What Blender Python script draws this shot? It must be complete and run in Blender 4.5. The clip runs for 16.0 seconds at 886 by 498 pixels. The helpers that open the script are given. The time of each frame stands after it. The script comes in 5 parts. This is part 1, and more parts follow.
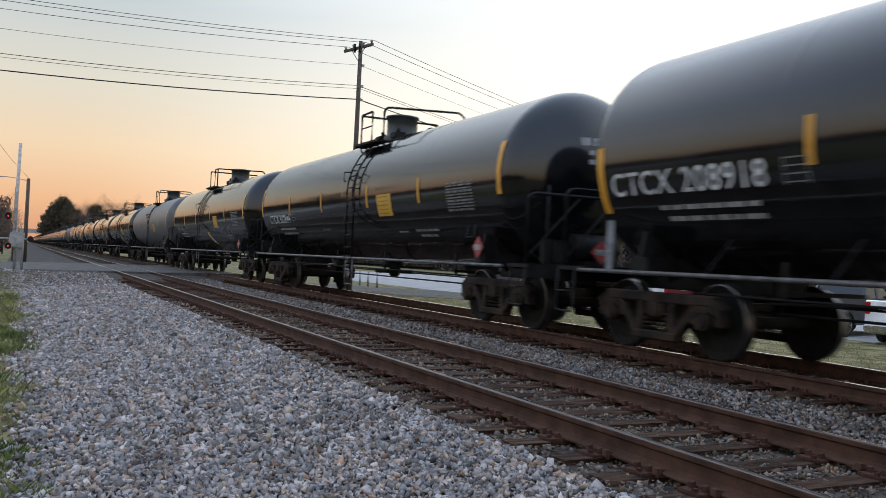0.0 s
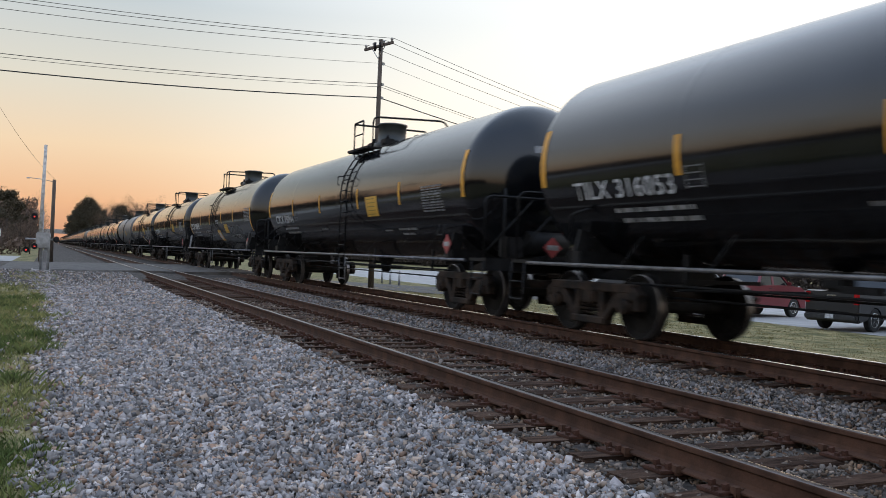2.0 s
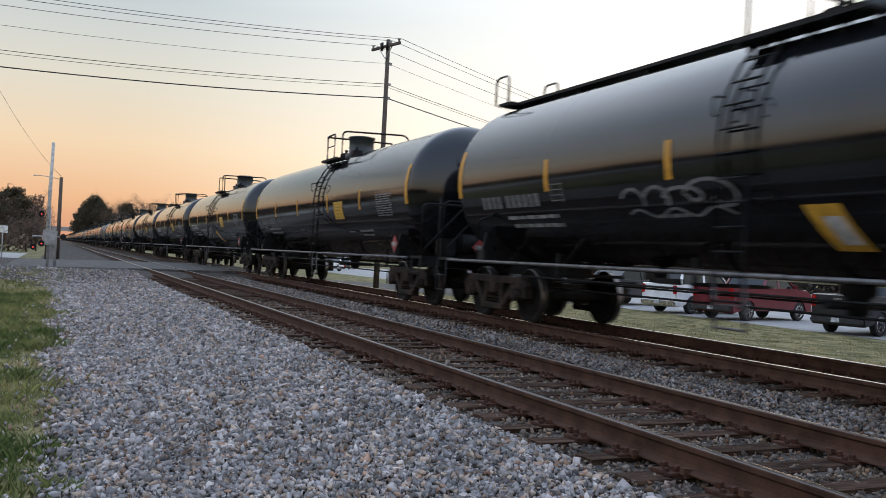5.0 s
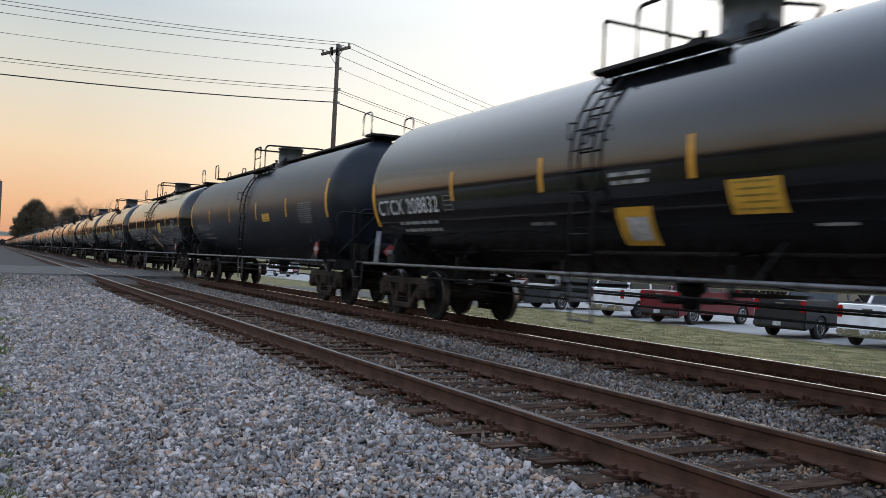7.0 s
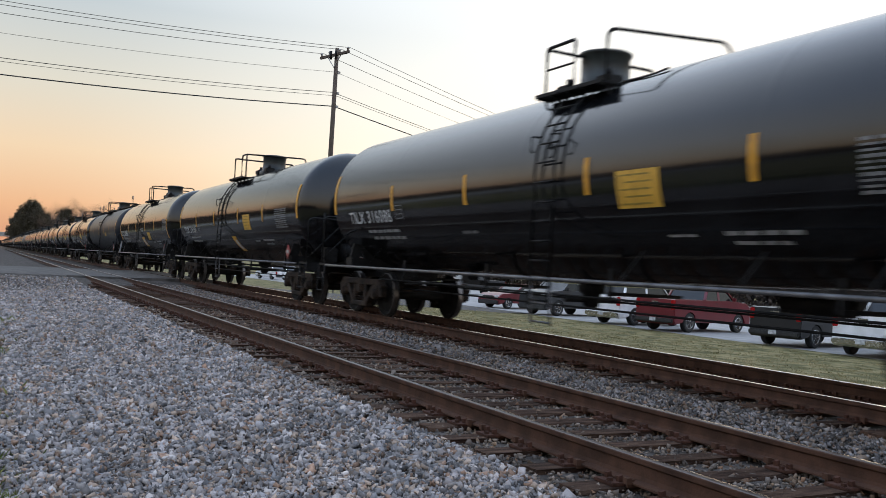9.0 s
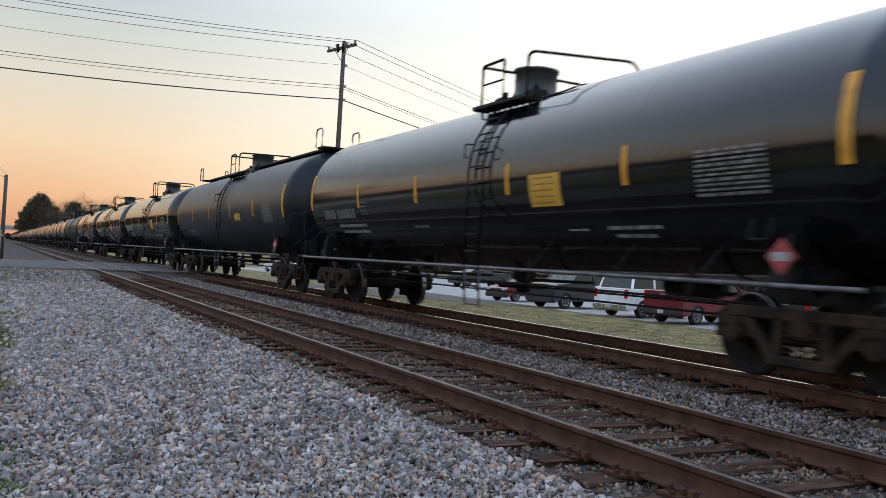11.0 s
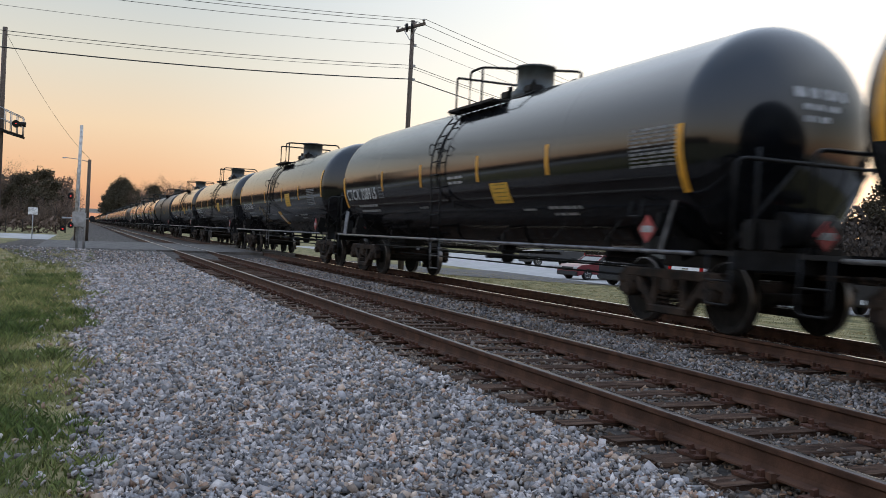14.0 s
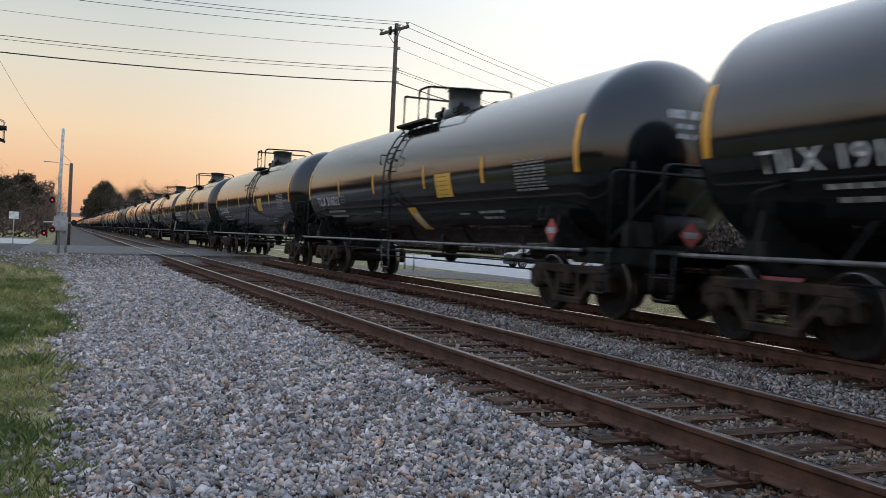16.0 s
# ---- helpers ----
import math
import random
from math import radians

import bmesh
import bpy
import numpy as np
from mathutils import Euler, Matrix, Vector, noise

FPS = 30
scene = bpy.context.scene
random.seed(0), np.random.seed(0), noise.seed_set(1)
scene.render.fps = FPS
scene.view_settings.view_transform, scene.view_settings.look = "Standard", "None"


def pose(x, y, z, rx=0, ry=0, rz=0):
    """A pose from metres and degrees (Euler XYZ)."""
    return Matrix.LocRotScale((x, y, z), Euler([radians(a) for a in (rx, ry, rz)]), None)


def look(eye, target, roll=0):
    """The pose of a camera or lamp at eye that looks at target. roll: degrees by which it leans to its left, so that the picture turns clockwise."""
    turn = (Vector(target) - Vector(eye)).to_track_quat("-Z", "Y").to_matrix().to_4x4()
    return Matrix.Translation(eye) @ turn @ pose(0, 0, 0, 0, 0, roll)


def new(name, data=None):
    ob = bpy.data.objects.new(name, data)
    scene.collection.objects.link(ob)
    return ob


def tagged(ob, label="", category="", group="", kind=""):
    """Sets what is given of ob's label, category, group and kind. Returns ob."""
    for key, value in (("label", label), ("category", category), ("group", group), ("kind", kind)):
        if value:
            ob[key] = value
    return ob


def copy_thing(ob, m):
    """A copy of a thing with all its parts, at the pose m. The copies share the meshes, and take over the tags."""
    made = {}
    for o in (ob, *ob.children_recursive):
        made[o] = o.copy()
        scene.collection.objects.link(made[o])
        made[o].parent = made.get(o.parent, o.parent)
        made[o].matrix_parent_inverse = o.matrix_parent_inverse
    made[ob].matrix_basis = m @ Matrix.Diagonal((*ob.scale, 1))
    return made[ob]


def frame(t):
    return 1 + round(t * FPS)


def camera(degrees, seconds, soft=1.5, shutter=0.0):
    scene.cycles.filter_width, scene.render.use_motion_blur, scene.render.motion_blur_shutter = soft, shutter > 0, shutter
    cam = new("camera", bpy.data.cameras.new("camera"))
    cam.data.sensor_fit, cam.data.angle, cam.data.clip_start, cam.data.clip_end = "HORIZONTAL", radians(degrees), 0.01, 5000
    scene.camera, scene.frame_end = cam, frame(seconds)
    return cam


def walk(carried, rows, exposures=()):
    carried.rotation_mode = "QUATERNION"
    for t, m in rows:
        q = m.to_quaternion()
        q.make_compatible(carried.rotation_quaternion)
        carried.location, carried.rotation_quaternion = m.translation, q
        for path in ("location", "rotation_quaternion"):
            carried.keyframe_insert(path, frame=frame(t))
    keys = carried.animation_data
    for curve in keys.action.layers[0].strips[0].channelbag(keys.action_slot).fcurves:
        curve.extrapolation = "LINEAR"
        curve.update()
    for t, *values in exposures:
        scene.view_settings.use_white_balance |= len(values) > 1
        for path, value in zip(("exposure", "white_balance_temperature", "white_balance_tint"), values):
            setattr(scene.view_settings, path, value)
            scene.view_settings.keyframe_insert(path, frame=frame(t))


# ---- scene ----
# The camera: held in the hand beside the track, at eye height over the ballast
EYE = (0.0, 0.0, 1.073)
VIEW = [  # seconds, yaw, pitch, roll, step to the right, step up
    (0.0, -25.65, 0.81, -2.78), (0.5, -24.91, 0.69, -2.86), (1.0, -24.46, 0.68, -2.89), (1.5, -24.41, 0.55, -2.72),
    (2.0, -24.17, 0.58, -2.39, 0.046), (2.5, -23.08, 0.09, -2.22, 0.139), (3.0, -21.91, -0.26, -2.53, 0.178), (3.2, -21.61, -0.31, -2.63, 0.187),
    (5.3, -24.95, 0.82, -2.85), (5.5, -25.84, 0.90, -2.85), (6.0, -27.40, 1.20, -3.08), (6.5, -27.20, 1.28, -2.91), (7.0, -27.14, 1.10, -2.79),
    (7.5, -28.01, 1.04, -2.81), (8.0, -28.31, 1.09, -2.85), (8.5, -27.83, 1.22, -3.22), (9.0, -27.37, 1.45, -3.42),
    (9.5, -27.39, 1.59, -3.29), (12.0, -25.42, 0.14, -3.46), (12.5, -24.28, -0.25, -3.45), (13.0, -23.40, -0.42, -3.26),
    (13.5, -22.74, -0.44, -3.09), (14.0, -22.26, -0.67, -2.90), (14.5, -22.31, -0.77, -2.82), (15.0, -22.63, -0.85, -2.70),
    (15.5, -22.74, -0.62, -2.62), (16.0, -23.27, -0.44, -2.66)]
cam = camera(53.66, 16.0, soft=0.35, shutter=0.2)
walk(cam, [(r[0], pose(EYE[0] + (r[4] if len(r) > 4 else 0), EYE[1], EYE[2] + (r[5] if len(r) > 5 else 0), 90 + r[2], r[3], r[1])) for r in VIEW])

# World: clear sky just after sunset; the glow lies low behind the train
SUN_AZ = 58.0      # degrees clockwise from the line of the track
world = bpy.data.worlds.new("sky")
scene.world = world
world.use_nodes = True
wn, wl = world.node_tree.nodes, world.node_tree.links
sky = wn.new("ShaderNodeTexSky")
sky.sky_type, sky.sun_disc = "NISHITA", False
sky.sun_elevation, sky.sun_rotation = radians(1.5), radians(SUN_AZ)
tc = wn.new("ShaderNodeTexCoord")
sep = wn.new("ShaderNodeSeparateXYZ")
wl.new(tc.outputs["Generated"], sep.inputs[0])


def sky_ramp(stops):
    r = wn.new("ShaderNodeValToRGB")
    while len(r.color_ramp.elements) < len(stops):
        r.color_ramp.elements.new(0.5)
    for e, (deg, c) in zip(r.color_ramp.elements, stops):
        e.position, e.color = max(0.0, math.sin(radians(deg))), (*c, 1)
    wl.new(sep.outputs[2], r.inputs[0])
    return r.outputs[0]


away = sky_ramp([(0, (0.62, 0.30, 0.20)), (2.5, (0.78, 0.44, 0.27)), (6, (0.83, 0.62, 0.43)), (10, (0.70, 0.66, 0.57)), (15, (0.52, 0.58, 0.62)), (24, (1.0, 1.12, 1.26)), (36, (1.62, 1.82, 2.12)), (60, (1.42, 1.70, 2.2)), (90, (1.15, 1.45, 1.95))])
near_sun = sky_ramp([(0, (1.05, 0.80, 0.55)), (3, (1.15, 0.96, 0.74)), (7, (1.15, 1.06, 0.93)), (14, (1.05, 1.05, 1.02)), (32, (0.98, 1.10, 1.26)), (60, (1.0, 1.25, 1.66)), (90, (1.02, 1.30, 1.76))])
opposite = sky_ramp([(0, (0.70, 0.48, 0.34)), (3, (1.05, 0.82, 0.60)), (8, (1.34, 1.22, 1.08)), (16, (1.25, 1.32, 1.44)), (32, (0.98, 1.18, 1.56)), (60, (0.78, 1.04, 1.54)), (90, (0.98, 1.26, 1.76))])
dot = wn.new("ShaderNodeVectorMath")
dot.operation = "DOT_PRODUCT"
dot.inputs[1].default_value = (math.sin(radians(SUN_AZ)), math.cos(radians(SUN_AZ)), 0)
wl.new(tc.outputs["Generated"], dot.inputs[0])
glow = wn.new("ShaderNodeMapRange")
glow.interpolation_type = "SMOOTHSTEP"
glow.inputs["From Min"].default_value, glow.inputs["From Max"].default_value = 0.55, 0.98
wl.new(dot.outputs["Value"], glow.inputs[0])
mixs = wn.new("ShaderNodeMix")
mixs.data_type = "RGBA"
back = wn.new("ShaderNodeMapRange")
back.interpolation_type = "SMOOTHSTEP"
back.inputs["From Min"].default_value, back.inputs["From Max"].default_value = 0.38, -0.18
wl.new(dot.outputs["Value"], back.inputs[0])
mixb = wn.new("ShaderNodeMix")
mixb.data_type = "RGBA"
wl.new(back.outputs[0], mixb.inputs[0]), wl.new(away, mixb.inputs[6]), wl.new(opposite, mixb.inputs[7])
wl.new(glow.outputs[0], mixs.inputs[0]), wl.new(mixb.outputs[2], mixs.inputs[6]), wl.new(near_sun, mixs.inputs[7])
bg_dusk = wn["Background"]
wl.new(mixs.outputs[2], bg_dusk.inputs[0])
bg_dusk.inputs[1].default_value = 1.0
bg_sky = wn.new("ShaderNodeBackground")
wl.new(sky.outputs[0], bg_sky.inputs[0])
bg_sky.inputs[1].default_value = 0.05
adds = wn.new("ShaderNodeAddShader")
wl.new(bg_dusk.outputs[0], adds.inputs[0]), wl.new(bg_sky.outputs[0], adds.inputs[1])
wl.new(adds.outputs[0], wn["World Output"].inputs[0])
scene.view_settings.exposure = 0.0
sun = new("sun", bpy.data.lights.new("sun", "SUN"))
sun.data.energy, sun.data.angle, sun.data.color = 0.25, radians(14), (1.0, 0.76, 0.5)
sun.matrix_world = look((math.sin(radians(SUN_AZ)) * 100, math.cos(radians(SUN_AZ)) * 100, 5.0), (0, 0, 0))

# ---- materials ----
def mat(name, base, rough=0.7, metal=0.0, scale=8.0, vary=0.25, bump=0.0, bscale=60.0, second=None, spread=(0.4, 0.62), island=0.0, rvary=0.1, coat=0.0, emit=None, stretch=(1, 1, 1), spec=0.5, tints=False):
    m = bpy.data.materials.new(name)
    m.use_nodes = True
    n, l = m.node_tree.nodes, m.node_tree.links
    b = n["Principled BSDF"]
    b.inputs["Metallic"].default_value = metal
    b.inputs["Coat Weight"].default_value = coat
    b.inputs["Coat Roughness"].default_value = 0.15
    b.inputs["Specular IOR Level"].default_value = spec
    tc, mp = n.new("ShaderNodeTexCoord"), n.new("ShaderNodeMapping")
    mp.inputs["Scale"].default_value = stretch
    l.new(tc.outputs["Object"], mp.inputs[0])
    big, fine = n.new("ShaderNodeTexNoise"), n.new("ShaderNodeTexNoise")
    big.inputs["Scale"].default_value, big.inputs["Detail"].default_value = scale, 6
    fine.inputs["Scale"].default_value, fine.inputs["Detail"].default_value = bscale, 4
    l.new(mp.outputs[0], big.inputs[0]), l.new(mp.outputs[0], fine.inputs[0])
    ramp = n.new("ShaderNodeValToRGB")
    ramp.color_ramp.elements[0].position, ramp.color_ramp.elements[1].position = spread
    lo = tuple(c * (1 - vary) for c in base)
    hi = second or tuple(min(1, c * (1 + vary)) for c in base)
    ramp.color_ramp.elements[0].color, ramp.color_ramp.elements[1].color = (*lo, 1), (*hi, 1)
    l.new(big.outputs[0], ramp.inputs[0])
    mul = n.new("ShaderNodeMix")
    mul.data_type, mul.blend_type = "RGBA", "MULTIPLY"
    mul.inputs[0].default_value = 1.0
    fr = n.new("ShaderNodeMapRange")
    fr.inputs["To Min"].default_value, fr.inputs["To Max"].default_value = 1 - vary * 0.8, 1 + vary * 0.8
    l.new(fine.outputs[0], fr.inputs[0])
    l.new(ramp.outputs[0], mul.inputs[6]), l.new(fr.outputs[0], mul.inputs[7])
    out = mul.outputs[2]
    if island:
        geo, obi = n.new("ShaderNodeNewGeometry"), n.new("ShaderNodeObjectInfo")
        add, frac = n.new("ShaderNodeMath"), n.new("ShaderNodeMath")
        frac.operation = "FRACT"
        l.new(geo.outputs["Random Per Island"], add.inputs[0]), l.new(obi.outputs["Random"], add.inputs[1]), l.new(add.outputs[0], frac.inputs[0])
        hs = n.new("ShaderNodeHueSaturation")
        v = n.new("ShaderNodeMapRange")
        v.inputs["To Min"].default_value, v.inputs["To Max"].default_value = 1 - island, 1 + island
        l.new(frac.outputs[0], v.inputs[0]), l.new(v.outputs[0], hs.inputs["Value"]), l.new(out, hs.inputs["Color"])
        out = hs.outputs[0]
        if tints:
            hue = n.new("ShaderNodeValToRGB")
            hue.color_ramp.interpolation = "CONSTANT"
            for pos, col in ((0.30, (0.98, 1.0, 1.05)), (0.55, (1.08, 1.12, 1.16)), (0.70, (1.06, 0.93, 0.80)), (0.86, (0.85, 0.62, 0.48)), (0.95, (1.22, 1.24, 1.27))):
                hue.color_ramp.elements.new(pos).color = (*col, 1)
            hue.color_ramp.elements[0].color = (0.72, 0.78, 0.86, 1)
            t2, fr2, mt = n.new("ShaderNodeMath"), n.new("ShaderNodeMath"), n.new("ShaderNodeMix")
            t2.operation, t2.inputs[1].default_value = "MULTIPLY", 17.3
            fr2.operation = "FRACT"
            l.new(frac.outputs[0], t2.inputs[0]), l.new(t2.outputs[0], fr2.inputs[0]), l.new(fr2.outputs[0], hue.inputs[0])
            mt.data_type, mt.blend_type = "RGBA", "MULTIPLY"
            mt.inputs[0].default_value = 1.0
            l.new(out, mt.inputs[6]), l.new(hue.outputs[0], mt.inputs[7])
            out = mt.outputs[2]
    l.new(out, b.inputs["Base Color"])
    rr = n.new("ShaderNodeMapRange")
    rr.inputs["To Min"].default_value, rr.inputs["To Max"].default_value = max(0.02, rough - rvary), min(1, rough + rvary)
    l.new(big.outputs[0], rr.inputs[0]), l.new(rr.outputs[0], b.inputs["Roughness"])
    if bump:
        bp = n.new("ShaderNodeBump")
        bp.inputs["Strength"].default_value, bp.inputs["Distance"].default_value = min(1, bump), 0.01
        l.new(fine.outputs[0], bp.inputs["Height"]), l.new(bp.outputs[0], b.inputs["Normal"])
    if emit:
        b.inputs["Emission Color"].default_value, b.inputs["Emission Strength"].default_value = (*emit[:3], 1), emit[3]
    return m


M_TANK = mat("black_tank_paint", (0.0045, 0.005, 0.006), 0.115, 0, 1.2, 0.35, 0.012, 5, rvary=0.04, spec=0.48)
M_DOME = mat("dull_green_black_housing", (0.024, 0.029, 0.029), 0.5, 0, 4, 0.3, 0.1, 30, spec=0.35)
M_BLUE = mat("dull_dark_blue_tank_paint", (0.0095, 0.0135, 0.020), 0.38, 0, 1.2, 0.3, 0.03, 5, rvary=0.06, spec=0.2)
M_GREY = mat("grey_tank_paint", (0.07, 0.073, 0.078), 0.45, 0, 1.2, 0.3, 0.06, 9)
M_IRON = mat("black_ironwork", (0.0085, 0.0085, 0.009), 0.6, 0, 5, 0.4, 0.1, 40, spec=0.14)
M_RAILING = mat("worn_steel_rail", (0.10, 0.10, 0.105), 0.45, 0.4, 6, 0.4, 0.1, 50)
M_BOGIE = mat("rusty_cast_steel", (0.013, 0.010, 0.008), 0.85, 0.0, 6, 0.4, 0.4, 45, second=(0.034, 0.022, 0.015), spec=0.2)
M_WHEEL = mat("dark_wheel_steel", (0.009, 0.008, 0.007), 0.85, 0.0, 7, 0.4, 0.2, 50, spec=0.15)
M_TREAD = mat("bright_wheel_tread", (0.13, 0.12, 0.115), 0.4, 1, 7, 0.2)
M_YELLOW = mat("amber_reflective_tape", (0.50, 0.235, 0.014), 0.5, 0, 9, 0.15)
M_SIGN = mat("yellow_panel", (0.47, 0.265, 0.03), 0.55, 0, 7, 0.15)
M_WHITE = mat("white_stencil_paint", (0.40, 0.41, 0.42), 0.6, 0, 10, 0.25)
M_FAINT = mat("faded_stencil_paint", (0.12, 0.123, 0.127), 0.65, 0, 14, 0.35)
M_STENCIL = mat("thin_white_stencil", (0.22, 0.225, 0.23), 0.6, 0, 10, 0.3)
M_DULL = mat("dull_brown_print", (0.22, 0.15, 0.02), 0.6)
M_RED = mat("red_placard", (0.22, 0.022, 0.024), 0.5, 0, 8, 0.2)
# brown-dark bed; its low tone also stands for shade in gaps between stones
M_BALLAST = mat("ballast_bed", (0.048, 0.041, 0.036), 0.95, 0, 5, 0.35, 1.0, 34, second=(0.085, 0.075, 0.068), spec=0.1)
M_STONE = mat("grey_granite_ballast", (0.268, 0.240, 0.222), 0.85, 0, 3, 0.25, 0.35, 120, island=0.62, second=(0.31, 0.27, 0.245), tints=True, spec=0.25)
M_STONE_BROWN = mat("rust_dusted_ballast", (0.14, 0.106, 0.082), 0.9, 0, 3, 0.25, 0.35, 120, island=0.55, second=(0.18, 0.142, 0.112), tints=True, spec=0.2)
M_STONE_DUST = mat("dusty_grey_ballast", (0.185, 0.157, 0.137), 0.9, 0, 3, 0.25, 0.35, 120, island=0.6, second=(0.205, 0.178, 0.16), tints=True, spec=0.2)
M_RAILSIDE = mat("brown_rusted_rail", (0.052, 0.026, 0.0165), 0.85, 0.0, 5, 0.3, 0.3, 60, spec=0.2)
M_RAILTOP = mat("polished_rail_head", (0.62, 0.60, 0.58), 0.21, 1.0, 9, 0.15, rvary=0.05)
M_RAILDULL = mat("dull_seldom_used_rail_head", (0.05, 0.036, 0.03), 0.34, 0.0, 9, 0.25, rvary=0.06, spec=0.4)
M_TIE = mat("weathered_oak_tie", (0.046, 0.026, 0.018), 0.95, 0, 4, 0.35, 0.9, 30, island=0.3, second=(0.08, 0.049, 0.034), stretch=(1, 6, 6), spec=0.1)
M_PLATE = mat("rust_tie_plate", (0.06, 0.027, 0.018), 0.9, 0.0, 8, 0.35, 0.4, 70, spec=0.2)
M_GRASS = mat("dry_winter_grass_ground", (0.105, 0.105, 0.042), 0.95, 0, 1.4, 0.4, 0.8, 40, second=(0.21, 0.175, 0.09), spec=0.1)
M_BLADE = mat("grass_blades", (0.13, 0.155, 0.04), 0.85, 0, 0.8, 0.3, island=0.4, second=(0.29, 0.25, 0.11), spec=0.2)
M_WEED = mat("green_weed_leaves", (0.10, 0.14, 0.038), 0.8, 0, 0.8, 0.3, island=0.4, second=(0.19, 0.195, 0.07), spec=0.25)
M_STRAW = mat("straw_coloured_blades", (0.19, 0.165, 0.065), 0.85, 0, 0.8, 0.3, island=0.4, second=(0.34, 0.28, 0.15), spec=0.2)
M_ASPHALT = mat("worn_asphalt", (0.085, 0.079, 0.074), 0.9, 0, 2, 0.25, 0.4, 80, spec=0.12)
M_LOT = mat("pale_lot_paving", (0.24, 0.235, 0.23), 0.85, 0, 1, 0.15, 0.2, 60)
M_WOOD = mat("grey_brown_pole_wood", (0.07, 0.052, 0.04), 0.9, 0, 5, 0.3, 0.5, 50, stretch=(6, 6, 0.6))
M_WIRE = mat("dark_cable", (0.015, 0.015, 0.015), 0.7)
M_GALV = mat("galvanised_steel", (0.27, 0.272, 0.275), 0.5, 0.4, 5, 0.2)
M_BARK = mat("brown_bark", (0.05, 0.038, 0.03), 0.95, 0, 6, 0.3, 0.6, 30)
# pine and twig colours are lightened to put distance haze into them
M_PINE = mat("dark_pine_foliage", (0.056, 0.049, 0.033), 0.9, 0, 0.6, 0.3, island=0.18, spec=0.1)
M_TWIG = mat("bare_winter_twigs", (0.125, 0.090, 0.070), 0.95, 0, 0.6, 0.3, island=0.18, spec=0.1)
M_TYRE = mat("black_tyre", (0.012, 0.012, 0.012), 0.85)
M_CHROME = mat("alloy_wheel", (0.6, 0.6, 0.6), 0.25, 1.0, 9, 0.1)
M_GLASS = mat("tinted_car_glass", (0.01, 0.012, 0.014), 0.06, 0, 5, 0.1)
M_LAMP = mat("red_tail_lamp", (0.28, 0.01, 0.012), 0.2, 0, 5, 0.1, emit=(1, 0.03, 0.02, 0.02))
M_SIGNAL = mat("lit_red_signal", (0.6, 0.02, 0.02), 0.3, 0, 5, 0.1, emit=(1, 0.04, 0.03, 1.0))
M_CONCRETE = mat("grey_concrete", (0.28, 0.27, 0.26), 0.9, 0, 3, 0.2, 0.4, 40)


# ---- mesh helpers ----
def part(name, bm, material, parent=None, label="", smooth=None):
    me = bpy.data.meshes.new(name)
    bmesh.ops.recalc_face_normals(bm, faces=bm.faces)
    bm.to_mesh(me)
    bm.free()
    for m in (material if isinstance(material, (list, tuple)) else [material]):
        me.materials.append(m)
    if smooth is not None:
        me.set_sharp_from_angle(angle=radians(smooth))
    ob = new(name, me)
    ob.parent = parent
    if label:
        tagged(ob, label)
    return ob


def again(ob, m, parent=None):
    """Another part on the same mesh."""
    o = new(ob.name.split(".")[0], ob.data)
    o.parent = parent or ob.parent
    o.matrix_basis = m
    if "label" in ob:
        o["label"] = ob["label"]
    return o


def box(bm, c, s, turn=None, bevel=0.0, mi=0):
    m = Matrix.Translation(c) @ (turn or Matrix()) @ Matrix.Diagonal((*s, 1))
    r = bmesh.ops.create_cube(bm, size=1, matrix=m)
    fs = {f for v in r["verts"] for f in v.link_faces}
    for f in fs:
        f.material_index = mi
    if bevel:
        bmesh.ops.bevel(bm, geom=list({e for f in fs for e in f.edges}), offset=bevel, segments=2, affect="EDGES", material=-1)
    return bm


def rod(bm, a, b, r, seg=8, r2=None, mi=0):
    a, b = Vector(a), Vector(b)
    m = Matrix.Translation((a + b) / 2) @ (b - a).to_track_quat("Z", "Y").to_matrix().to_4x4()
    o = bmesh.ops.create_cone(bm, cap_ends=True, segments=seg, radius1=r, radius2=r if r2 is None else r2, depth=(b - a).length, matrix=m)
    for f in {f for v in o["verts"] for f in v.link_faces}:
        f.material_index = mi
        f.smooth = len(f.verts) == 4
    return bm


def pipe(bm, pts, r, seg=6):
    """A bent tube through the points, in one skin."""
    pts = [Vector(p) for p in pts]
    rings = []
    for i, p in enumerate(pts):
        d = (pts[min(i + 1, len(pts) - 1)] - pts[max(i - 1, 0)]).normalized()
        q = d.to_track_quat("Z", "Y")
        rings.append([bm.verts.new(p + q @ Vector((math.cos(2 * math.pi * k / seg) * r, math.sin(2 * math.pi * k / seg) * r, 0))) for k in range(seg)])
    for u, v in zip(rings, rings[1:]):
        for k in range(seg):
            bm.faces.new((u[k], u[(k + 1) % seg], v[(k + 1) % seg], v[k])).smooth = True
    bm.faces.new(rings[0]), bm.faces.new(rings[-1])
    return bm


def rounded(pts, r=0.12, n=4):
    """The same line with its corners rounded."""
    pts = [Vector(p) for p in pts]
    out = [pts[0]]
    for a, b, c in zip(pts, pts[1:], pts[2:]):
        u, v = (a - b), (c - b)
        k = min(r, u.length / 2, v.length / 2)
        p, q = b + u.normalized() * k, b + v.normalized() * k
        out += [p.lerp(b, t).lerp(b.lerp(q, t), t) for t in [i / n for i in range(n + 1)]]
    return out + [pts[-1]]


